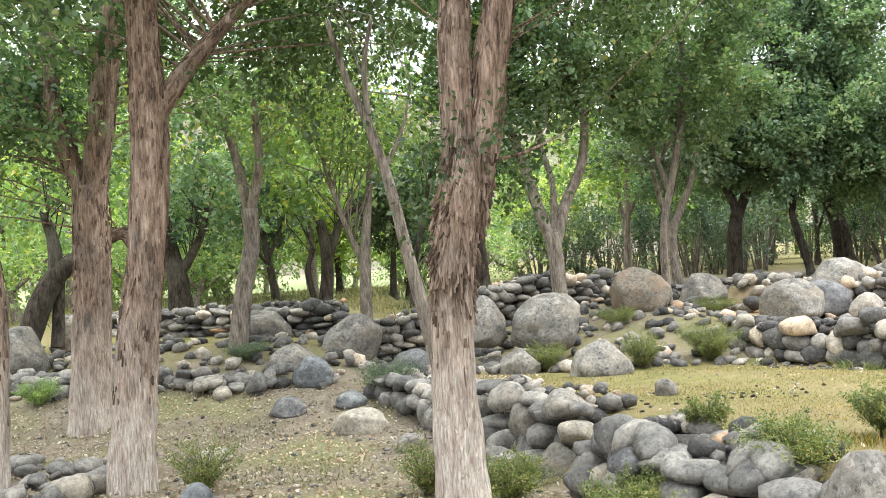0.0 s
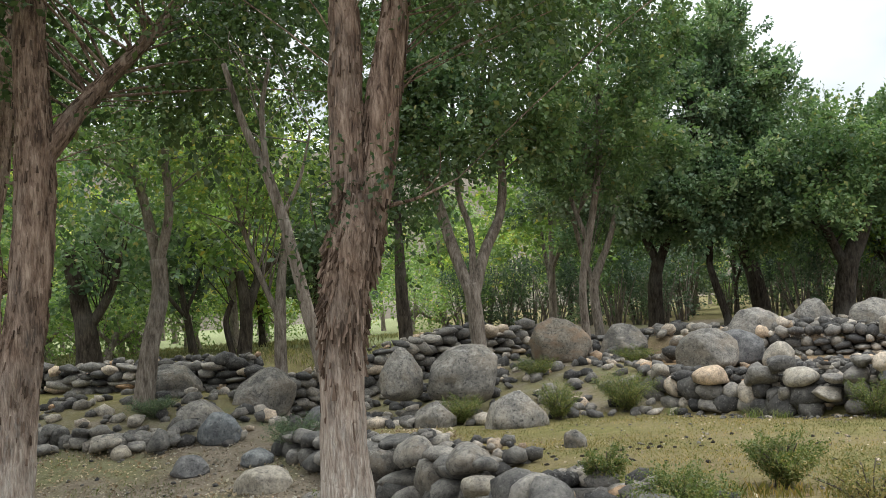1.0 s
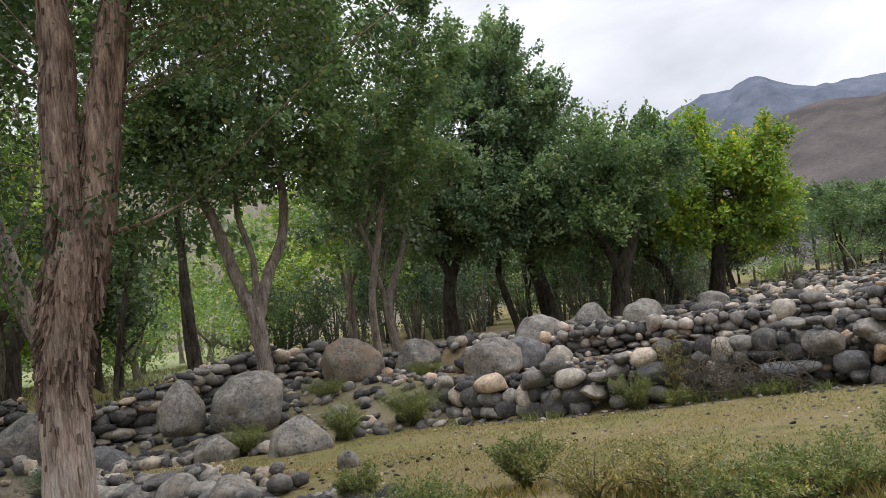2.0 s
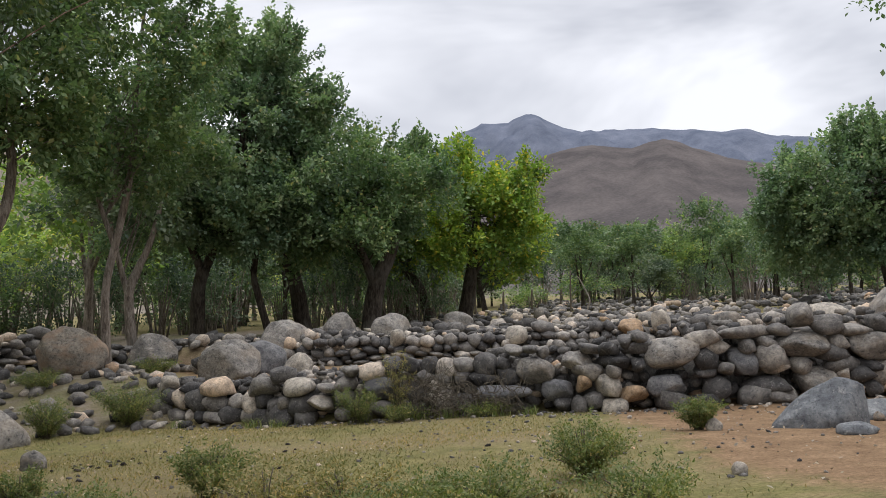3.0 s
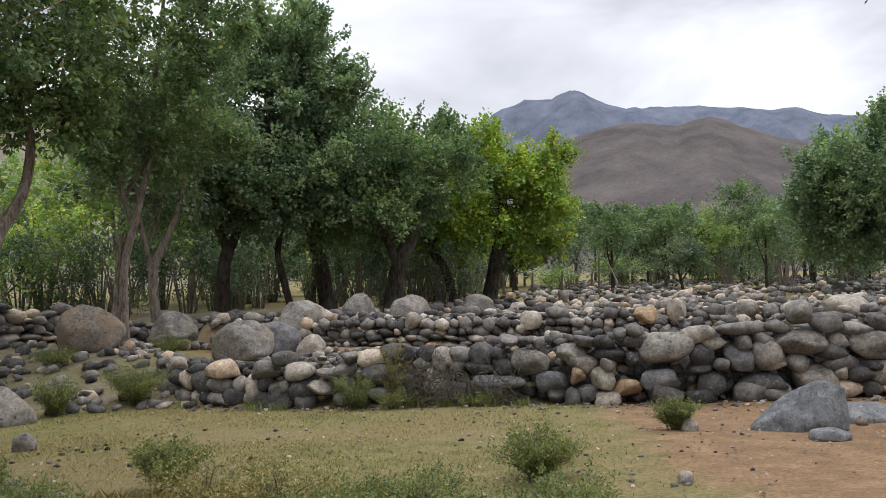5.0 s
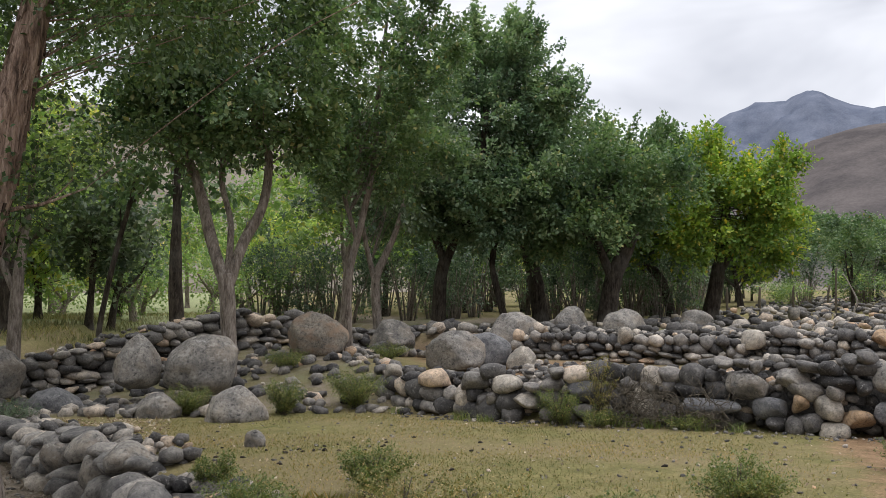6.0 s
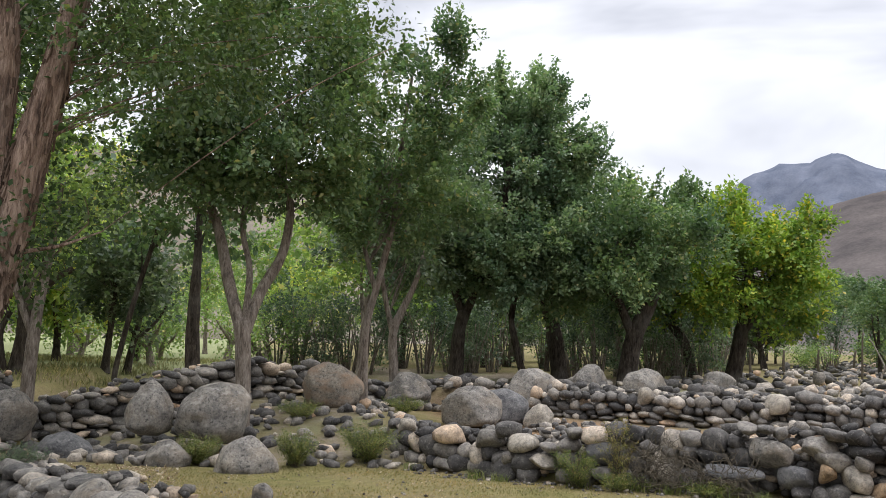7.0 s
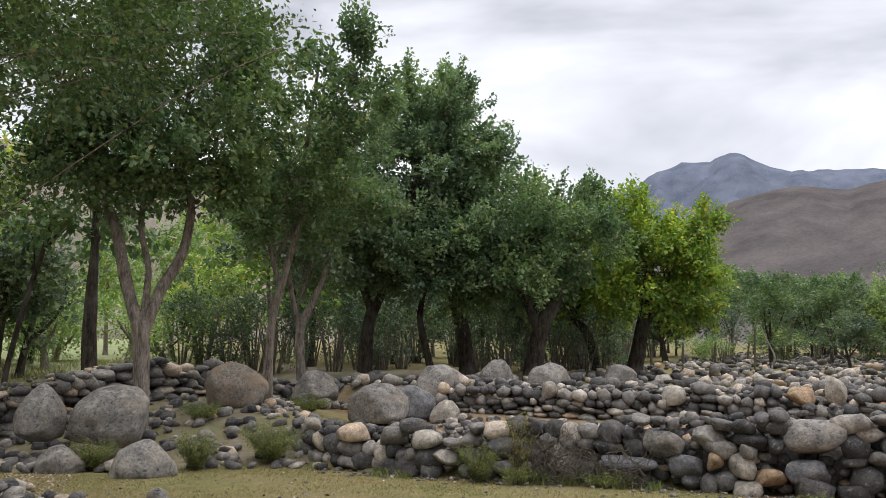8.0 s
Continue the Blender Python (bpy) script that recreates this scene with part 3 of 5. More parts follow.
dry_wall("low dry-stone terrace wall of grey stones", UPPER, [(0, 0.62), (4, 0.70), (9, 0.82), (14, 0.95), (24, 1.0)], ((0.09, 0.23), (0.06, 0.125)), 9, FAR_STONES,
         [(3.3, 0.66, 0.22, 0.24, PALE), (6.3, 0.62, 0.33, 0.27, PALE), (9.7, 0.85, 0.24, 0.28, PALE), (9.0, 0.75, 0.30, 0.22, ORANGE), (13.6, 0.8, 0.5, 0.36, PALE), (11.2, 0.75, 0.45, 0.28, BOULDER)],
         base=lambda s: 0.02, limit=420)
LEFT = [(-9.5, 18.9), (-7.2, 18.0), (-5.0, 17.3), (-2.6, 16.7), (0.2, 18.3), (2.9, 20.2), (6.0, 22.3)]
dry_wall("mossy grey dry-stone wall under the trees", LEFT, [(0, 0.4), (4, 0.6), (7, 0.65), (9, 0.9), (12, 0.85), (16, 0.6), (20, 0.45)], ((0.11, 0.27), (0.055, 0.115)), 13, FAR_STONES)
BANK = stone_material("bank_stone", [(0.0, (0.15, 0.144, 0.138)), (0.5, (0.245, 0.232, 0.216)), (0.85, (0.34, 0.318, 0.29)), (1.0, (0.44, 0.39, 0.325))], 4.0, speck=0.35, grit=0.4)
BANK_STONES = [stone_mesh("stone", 170 + k, 2, BANK, rough=0.24) for k in range(12)]
EDGE = [(-1.6, 12.4), (-0.75, 11.2), (0.2, 9.0), (0.85, 7.6), (0.85, 6.4), (1.4, 5.35), (2.05, 4.35)]
dry_wall("tumbled bank of rounded grey stones", EDGE, [(0, 0.32), (2, 0.42), (3.2, 0.66), (5.2, 0.62), (5.45, 0.1), (5.9, 0.08), (6.2, 0.5), (8, 0.5), (8.9, 0.3)], ((0.07, 0.18), (0.055, 0.12)), 17, BANK_STONES, lean=0.5,
         heroes=[(5.2, -0.04, 0.21, 0.13, PALE), (4.85, 0.16, 0.26, 0.15, BOULDER), (4.2, -0.08, 0.22, 0.2, BOULDER), (5.1, -0.3, 0.22, 0.2, BOULDER), (3.7, 0.12, 0.24, 0.15, BOULDER), (3.1, -0.1, 0.24, 0.2, BOULDER),
                 (6.95, 0.1, 0.2, 0.12, SLATE), (6.4, 0.14, 0.15, 0.1, SLATE), (7.35, -0.12, 0.17, 0.12, BOULDER)],
         base=lambda s: float(np.interp(s, [0, 2.5, 5.4, 6.3, 9], [-0.3, -0.46, -0.42, -0.22, -0.1])))

# ---- boulders and single stones ----
MIDDLES = {15: 1.0, 28: 0.2, 1: 0.53, 2: 0.84, 3: 0.04, 4: 0.55, 7: 0.54, 8: 0.66, 9: 0.49, 10: 0.42}
# lean, taper towards the top and undercut of the boulders that are not plain domes
SHAPES = {1: (0.12, 0.22, 0.35), 2: (-0.12, 0.22, 0.6), 4: (0.0, 0.5, 0.0), 16: (0.1, 0.3, 0.0), 18: (0.25, 0.4, 0.0), 12: (0.1, 0.3, 0.0), 15: (0.1, 0.2, 0.3), 25: (0.0, 0.05, 0.4)}
for x, y, rx, ry, rz, mat, seed, label, turn, sink in [
    (1.37, 14.95, 0.72, 0.6, 0.56, BOULDER, 1, "large rounded grey boulder with pale lichen", 0.2, 0.35),
    (3.60, 17.85, 0.80, 0.66, 0.52, RUSTY, 2, "large grey boulder with a rusty stain", 0.4, 0.22),
    (1.90, 12.60, 0.47, 0.38, 0.36, BOULDER, 3, "grey granite boulder on the grass", 0.1, 0.35),
    (0.27, 15.15, 0.50, 0.42, 0.46, BOULDER, 4, "pointed grey boulder among stones", 0.9, 0.4),
    (0.74, 13.3, 0.36, 0.3, 0.25, BOULDER, 5, "low grey boulder beside weeds", 0.3, 0.4),
    (-0.95, 14.6, 0.50, 0.40, 0.26, SLATE, 6, "low dark boulder half sunk in earth", -0.2, 0.4),
    (5.95, 21.6, 0.72, 0.6, 0.52, BOULDER, 7, "rounded pale grey boulder on the terrace", 0.5, 0.3),
    (9.10, 20.9, 0.82, 0.65, 0.58, BOULDER, 8, "broad pale grey boulder under the trees", 0.0, 0.25),
    (6.55, 17.3, 0.75, 0.6, 0.46, BOULDER, 9, "long grey boulder leaning on another", 0.2, 0.25),
    (7.40, 18.0, 0.72, 0.5, 0.42, SLATE, 10, "dark smooth slab of rock", 0.1, 0.25),
    (8.1, 17.4, 0.38, 0.32, 0.30, PALE, 11, "pale blocky stone among boulders", 0.6, 0.3),
    (11.3, 22.2, 0.62, 0.5, 0.48, BOULDER, 12, "rounded grey boulder on the stone bank", 0.6, 0.25),
    (12.9, 22.0, 0.75, 0.5, 0.42, BOULDER, 13, "broad grey boulder on the stone bank", 0.1, 0.25),
    (15.5, 22.5, 0.60, 0.5, 0.40, BOULDER, 14, "grey boulder on the stone bank", 0.8, 0.3),
    (19.2, 10.4, 0.85, 0.8, 0.55, BOULDER, 15, "large pale boulder on the wall", 0.8, 0.25),
    (8.72, 5.25, 0.48, 0.30, 0.50, BLUISH, 16, "dark blue-grey pointed boulder on bare earth", -0.62, 0.62),
    (9.72, 5.30, 0.52, 0.26, 0.12, BLUISH, 17, "flat blue-grey slab on bare earth", -0.5, 0.3),
    (-2.2, 15.5, 0.64, 0.5, 0.50, BOULDER, 18, "grey boulder with rough faces", 0.3, 0.35),
    (-4.1, 16.4, 0.66, 0.5, 0.36, BOULDER, 19, "low wide grey boulder below the wall", 0.0, 0.35),
    (-2.50, 13.1, 0.38, 0.30, 0.26, BLUISH, 20, "smooth dark blue-grey boulder", -0.4, 0.3),
    (-3.0, 14.1, 0.42, 0.34, 0.24, BOULDER, 21, "low grey boulder among stones", 0.5, 0.35),
    (-1.45, 10.6, 0.37, 0.30, 0.20, PALE, 22, "flat pale boulder sunk in earth", 0.3, 0.4),
    (-2.6, 11.7, 0.27, 0.20, 0.16, SLATE, 23, "dark stone lying on earth", 0.1, 0.3),
    (-1.75, 11.9, 0.25, 0.20, 0.13, BLUISH, 24, "flat blue-grey stone on earth", 0.4, 0.3),
    (-8.0, 14.6, 0.62, 0.5, 0.52, BOULDER, 25, "large grey boulder behind the trunks", 0.5, 0.35),
    (-7.9, 16.6, 0.55, 0.45, 0.42, RUSTY, 26, "brownish boulder in the stone row", 0.5, 0.3),
    (-3.0, 9.6, 0.26, 0.2, 0.09, PALE, 27, "flat pale stone on earth", 0.2, 0.3),
    (2.02, 4.42, 0.25, 0.22, 0.34, BOULDER, 28, "pale speckled boulder beside weeds", 0.2, 0.3),
    (-0.75, 9.4, 0.2, 0.16, 0.12, BOULDER, 29, "grey stone in leaf litter", 0.2, 0.3),
    (0.2, 7.9, 0.3, 0.26, 0.2, BOULDER, 30, "grey boulder at the foot of the bank", 0.4, 0.3),
]:
    boulder(x, y, rx * 0.96, ry * 0.96, rz * 0.94, mat, seed, label, turn, sink, middle=MIDDLES.get(seed), wedge=0.75 if seed == 16 else 0.0, shape=SHAPES.get(seed, (0.0, 0.15, 0.0)))
for x, y, r, mat, seed, label in [(2.09, 9.26, 0.14, BOULDER, 40, "small grey stone on the grass"), (5.85, 3.92, 0.062, PALE, 41, "small brown stone on bare earth"),
                                  (7.78, 5.79, 0.09, PALE, 42, "small pale stone under a bush"), (9.38, 5.07, 0.065, RUSTY, 43, "small brown stone on bare earth"),
                                  (8.25, 4.6, 0.2, BLUISH, 44, "flat blue-grey stone in the earth"), (-2.35, 6.9, 0.16, BLUISH, 45, "small blue-grey stone on earth")]:
    boulder(x, y, r, r * 0.85, r * (0.3 if seed == 44 else 0.8), mat, seed, label, seed, 0.3, name="stone")

rnd = random.Random(21)
places = []
while len(places) < 4000:
    s, depth = rnd.uniform(0, 32), rnd.random() ** 1.25 * 56
    x, y, a = along(UPPER + [(36, 3)], s)
    x, y = x + 0.45 + depth * 0.71, y + depth * 0.70
    places.append((x, y, rnd.uniform(0.10, 0.26) * (1.5 if rnd.random() < 0.08 else 1), rnd.uniform(0.2, 0.9)))
rubble("stone_field", "field of loose grey river stones", places, 3)
places = []
for k in range(420):
    x, y = rnd.uniform(-1.5, 5.0), rnd.uniform(13.2, 19.5)
    places.append((x, y, rnd.uniform(0.06, 0.2), rnd.uniform(0.1, 0.5)))
for k in range(260):
    x, y = rnd.uniform(-9, -1.5), rnd.uniform(12.8, 17.0)
    places.append((x, y, rnd.uniform(0.06, 0.2), rnd.uniform(0.1, 0.6)))
scatter = []
for k in range(150):
    s = rnd.uniform(0, 5.2)
    x, y = -8.3 + s, 13.6 - 0.12 * s + rnd.gauss(0, 0.2)
    scatter.append((x, y, rnd.uniform(0.09, 0.2), rnd.uniform(0.2, 1.4)))
for k in range(120):
    x, y = rnd.uniform(-6.5, -3.8), rnd.uniform(6.5, 10)
    scatter.append((x, y, rnd.uniform(0.06, 0.2), rnd.uniform(0.1, 0.8)))
for k in range(420):
    s = rnd.uniform(0, 16)
    x, y, a = along(FRONT, s)
    o = rnd.uniform(0.3, 3.5) if k % 2 else rnd.uniform(4, 6.2)
    places.append((x + 0.71 * o, y + 0.7 * o, rnd.uniform(0.07, 0.2), rnd.uniform(0.1, 0.6)))
for k in range(200):
    x, y = rnd.uniform(5, 11.5), rnd.uniform(20.5, 24)
    places.append((x, y, rnd.uniform(0.1, 0.3), rnd.uniform(0.2, 0.9)))
row = tagged(new("stone_row"), "row of tumbled grey stones across the yard", "stones", kind="structure")
row.location = (-5.5, 12.0, ground_h(-5.5, 12.0))
shift = Matrix.Translation(-Vector(row.location))
for k, (x, y, r, lift) in enumerate(scatter):
    m = Matrix.Translation((x, y, ground_h(x, y) + r * lift)) @ turned(rnd, 0.2) @ Matrix.Diagonal((r * rnd.uniform(0.9, 1.4), r * rnd.uniform(0.8, 1.1), r * rnd.uniform(0.55, 0.85), 1))
    part_of("stone", BANK_STONES[k % 12], row, shift @ m)
rubble("loose_stones", "scattered loose grey stones", places, 4, level=1)
places = []
for k in range(420):
    s = rnd.uniform(0, 13)
    x, y, a = along(FRONT, s)
    o = -abs(rnd.gauss(0.25, 0.4))
    places.append((x + 0.71 * o, y + 0.7 * o, rnd.uniform(0.012, 0.05), 0.2))
for k in range(700):
    places.append((rnd.uniform(-6, 0.8), rnd.uniform(5, 12.5), rnd.uniform(0.01, 0.045), 0.2))
for k in range(60):
    places.append((rnd.uniform(5.5, 11), rnd.uniform(3.4, 7), rnd.uniform(0.008, 0.03), 0.2))
for k in range(240):
    places.append((rnd.uniform(1.5, 8), rnd.uniform(4.5, 12), rnd.uniform(0.008, 0.03), 0.2))
rubble("pebbles", "small pebbles lying on earth and grass", places, 6, level=1, category="pebbles")


CLOD = stone_material("dark_earth", [(0.0, (0.03, 0.025, 0.02)), (1.0, (0.07, 0.057, 0.045))], 8.0, island=True, speck=0.0)
places = []
for cx, cy, count in [(2.4, 8.9, 9), (3.1, 8.8, 10), (2.0, 8.0, 5), (3.6, 9.6, 6), (3.2, 7.4, 4), (4.6, 8.6, 4), (1.2, 10.6, 5), (5.6, 7.0, 3)]:
    for k in range(count):
        places.append((cx + rnd.gauss(0, 0.4), cy + rnd.gauss(0, 0.3), rnd.uniform(0.014, 0.036), 0.2))
rubble("earth_clods", "dry dark clods lying on the grass", places, 8, CLOD, 1, "clods")


# ---- trees ----
def spline(points, steps):
    p = [np.array(q, float) for q in points]
    p = [2 * p[0] - p[1]] + p + [2 * p[-1] - p[-2]]
    out = []
    for k in range(1, len(p) - 2):
        for t in np.linspace(0, 1, steps, endpoint=False):
            a, b, c, d = p[k - 1:k + 3]
            out.append(0.5 * (2 * b + (c - a) * t + (2 * a - 5 * b + 4 * c - d) * t * t + (3 * b - a - 3 * c + d) * t ** 3))
    return out + [p[-2]]


def tube(points, sides, steps, seed, ragged=0.06, foot=False):
    """Vertices and faces of a tapered limb along (x, y, z, radius) points, with an uneven skin."""
    path = spline(points, steps)
    v, f, wash = [], [], []
    off = Vector((seed * 3.7, seed * 1.3, 0))
    span = max(1e-6, path[-1][2] - path[0][2])
    for k, q in enumerate(path):
        ahead = path[min(k + 1, len(path) - 1)][:3] - path[max(k - 1, 0)][:3]
        w = Vector(ahead).normalized()
        side = w.cross(Vector((0.31, 0.95, 0.05))).normalized()
        up = w.cross(side)
        flare = 1 + (0.30 * math.exp(-(q[2] - path[0][2]) / 0.16) if foot else 0)
        for j in range(sides):
            a = 2 * math.pi * j / sides
            d = side * math.cos(a) + up * math.sin(a)
            c = Vector(q[:3])
            n1 = noise.noise(Vector((d.x * 2.2, d.y * 2.2, c.z * 1.1)) + off)
            n2 = noise.noise(Vector((d.x * 7, d.y * 7, c.z * 3.2)) + off)
            r = max(0.004, q[3]) * flare * (1 + ragged * (1.3 * n1 + 1.0 * n2))
            v.append(c + d * r)
            wash.append(max(0.0, min(1.0, 1.4 - (q[2] - path[0][2]) / 1.5)) if foot else 0.0)
        if k:
            o = k * sides
            f += [(o - sides + j, o - sides + (j + 1) % sides, o + (j + 1) % sides, o + j) for j in range(sides)]
    o = (len(path) - 1) * sides
    f.append(tuple(o + j for j in range(sides)))
    return v, f, wash


def bark_flakes(path, count, lift, seed, start):
    """Loose plates of bark that curl away from a trunk at their lower ends. path: (x, y, z, radius) points; lift: how far they curl."""
    rg = random.Random(seed)
    line = spline(path, 12)
    v, f = [], []
    for k in range(count):
        i = rg.randrange(1, len(line) - 1)
        q = line[i]
        if q[2] - line[0][2] < start * rg.uniform(0.9, 1.9):
            continue
        w = Vector(line[i + 1][:3] - line[i - 1][:3]).normalized()
        a = rg.uniform(0, 6.28)
        side = w.cross(Vector((0.31, 0.95, 0.05))).normalized()
        d = (side * math.cos(a) + w.cross(side) * math.sin(a)).normalized()
        t = w.cross(d)
        wide, tall, thick = rg.uniform(0.004, 0.014), rg.uniform(0.02, 0.065), rg.uniform(0.001, 0.005)
        r = q[3] * 1.02
        c = Vector(q[:3]) + w * rg.uniform(-0.16, 0.16)
        tilt = rg.gauss(0, 0.18)
        o = len(v)
        for up, out in ((tall, 0.0), (-tall, lift * rg.uniform(0.2, 0.9))):
            pinch = rg.uniform(0.35, 1.0)
            for across in (-1, 1):
                b = across * wide * pinch * rg.uniform(0.4, 1.3)
                ang = b / max(r, 0.03)
                base = d * math.cos(ang) * r + t * math.sin(ang) * r + w * (up * rg.uniform(0.45, 1.3) + b * tilt)
                nrm = (d * math.cos(ang) + t * math.sin(ang))
                v += [c + base + nrm * (out - 0.012), c + base + nrm * (out + thick)]
        f += [(o + 1, o + 3, o + 7, o + 5), (o, o + 1, o + 5, o + 4), (o + 2, o + 6, o + 7, o + 3), (o + 4, o + 5, o + 7, o + 6), (o, o + 2, o + 3, o + 1)]
    return mesh("loose_bark", v, f, FLAKES, smooth=False)


def leaf_cloud(name, twigs, per_twig, size, mat, seed, droop=0.25, reach=0.45, slim=0.32, corners=4):
    """Many single leaves round short twigs. twigs: rows of start point and direction (6 numbers each)."""
    rg = np.random.default_rng(seed)
    T = np.repeat(np.array(twigs, float), per_twig, axis=0)
    n = len(T)
    t = rg.random((n, 1))
    c = T[:, :3] + T[:, 3:] * t * reach * 2 + rg.normal(0, 0.13 * reach * 2, (n, 3)) * (0.5 + 0.8 * (1 - t))
    axis = rg.normal(0, 1, (n, 3)) * 0.8 + T[:, 3:] * 0.8 + np.array([0, 0, -droop])
    axis /= np.linalg.norm(axis, axis=1, keepdims=True)
    nrm = rg.normal(0, 0.5, (n, 3)) + np.array([0, 0, 1.0])
    side = np.cross(axis, nrm)
    side /= np.linalg.norm(side, axis=1, keepdims=True) + 1e-9
    up = np.cross(side, axis)
    s = size * 1.9 * rg.uniform(0.55, 1.3, (n, 1))
    if corners == 4:
        pts = [c, c + axis * s * 0.5 + side * s * slim + up * s * 0.08, c + axis * s, c + axis * s * 0.5 - side * s * slim + up * s * 0.08]
    else:
        pts = [c + side * s * slim * 1.2, c + axis * s, c - side * s * slim * 1.2]
    v = np.stack(pts, 1).reshape(-1, 3)
    me = bpy.data.meshes.new(name)
    me.vertices.add(corners * n)
    me.vertices.foreach_set("co", v.reshape(-1))
    me.loops.add(corners * n)
    me.loops.foreach_set("vertex_index", np.arange(corners * n, dtype=np.int32))
    me.polygons.add(n)
    me.polygons.foreach_set("loop_start", np.arange(0, corners * n, corners, dtype=np.int32))
    me.polygons.foreach_set("loop_total", np.full(n, corners, dtype=np.int32))
    me.update(calc_edges=True)
    me.materials.append(mat)
    return me


DENSITY = 1.3


def crown_twigs(blobs, seed, rise=0.35):
    """Twigs gathered into sprays that stand apart from one another near the crown's skin."""
    rg = np.random.default_rng(seed)
    rows = []
    for lat, dep, z, rx, rz, count in blobs:
        count, rx, rz = int(count * DENSITY), rx * 1.1, rz * 1.08
        n = max(3, count // 9)
        d = rg.normal(0, 1, (n, 3))
        d /= np.linalg.norm(d, axis=1, keepdims=True)
        mid = np.array([lat, dep, z]) + d * rg.random((n, 1)) ** 0.36 * rg.uniform(0.8, 1.08, (n, 1)) * np.array([rx, rx, rz])
        k = rg.integers(0, n, count)
        p = mid[k] + rg.normal(0, 1, (count, 3)) * np.array([1, 1, 0.62]) * (0.115 * min(rx, 2.0) + 0.06)
        w = d[k] * 0.7 + rg.normal(0, 0.42, (count, 3)) + np.array([0, 0, rise])
        w /= np.linalg.norm(w, axis=1, keepdims=True)
        rows.append(np.concatenate([p, w], 1))
        for m, out in zip(mid, d):
            if out[2] > 0.35 and rg.random() < 0.45:
                k = rg.integers(4, 8)
                up = np.array([out[0] * 0.5, out[1] * 0.5, 1.0]) + rg.normal(0, 0.12, 3)
                up /= np.linalg.norm(up)
                at = m + up * np.linspace(0, rg.uniform(0.2, 0.42) * min(rx, 2.2), k)[:, None]
                rows.append(np.concatenate([at, np.repeat(up[None], k, 0)], 1))
    return np.concatenate(rows)


def thin_branches(name, limbs, twigs, mat, seed, every=7, r=0.022):
    """Secondary branches from the limbs out to some of the twigs, joined."""
    rg = random.Random(seed)
    joints = [q for l in limbs for q in spline(l, 4)[2:]]
    v, f = [], []
    for row in twigs[::every]:
        tip = np.array(row[:3]) + np.array(row[3:]) * 0.25
        best = rg.choice(sorted(joints, key=lambda q: np.linalg.norm(q[:3] - tip) + (1.2 if q[2] > tip[2] else 0))[:7])
        mid = (best[:3] + tip) / 2 + np.array([rg.gauss(0, 0.12), rg.gauss(0, 0.12), rg.uniform(0, 0.25)])
        tv, tf, _ = tube([(*best[:3], min(r, best[3] * 0.7)), (*mid, r * 0.6), (*tip, 0.004)], 4, 2, 1, 0)
        f += [tuple(i + len(v) for i in q) for q in tf]
        v += tv
    return mesh(name, v, f, mat)


def tree(label, base, az, limbs, blobs, bark, leaf, seed, size=0.1, per_twig=26, sides=10, steps=5, ragged=0.06, sway=0.5, every=7, rise=0.35, reach=0.45, name="tree", droop=0.25, flakes=0, bare=0.0, corners=4):
    """A tree from its limbs, (sideways, up, radius) rows in the plane at bearing az, and crown blobs (sideways, depth, up, radius, half height, twigs)."""
    rg = random.Random(seed)
    root = tagged(new(name), label, "tree")
    root.matrix_world = pose(base[0], base[1], base[2], 0, 0, -az)
    full, low = [], ground_h(base[0], base[1]) - base[2]
    for k, limb in enumerate(limbs):
        lean = 0 if k == 0 or not sway else rg.uniform(-sway, sway)
        first = limb[0][1]
        full.append([(x, lean * (z - first) * 0.5, z, r) for x, z, r in limb])
    x, y, z, r = full[0][0]
    full[0] = [(x, y, min(low, z) - 0.12, r * 1.05)] + ([full[0][0]] if z - min(low, z) > 0.15 else []) + full[0][1:]
    for k, limb in enumerate(full):
        v, f, wash = tube(limb, sides if k == 0 else max(6, sides - 3), steps, seed + k, ragged, foot=k == 0)
        me = mesh("trunk" if k == 0 else "limb", v, f, bark)
        a = me.attributes.new("wash", "FLOAT", "POINT")
        a.data.foreach_set("value", wash)
        stem = part_of("trunk" if k == 0 else "limb", me, root)
        if flakes and limb[0][3] > 0.08:
            tagged(part_of("loose_bark", bark_flakes(limb, flakes if k == 0 else flakes // 2, 0.012, seed + k, bare if k == 0 else 0.0), stem, None, "curling brown bark flakes"), kind="stuff")
    if blobs:
        tw = crown_twigs(blobs, seed, rise)
        if every:
            tagged(part_of("branchwork", thin_branches("branchwork", full[1:] or full, tw, bark, seed, every * 2, 0.018 if size > 0.04 else 0.008), root), kind="stuff")
        tagged(part_of("crown", leaf_cloud("crown", tw, max(6, int(per_twig * 0.55)), size, leaf, seed, droop, reach, 0.32, corners), root), kind="stuff")
    return root


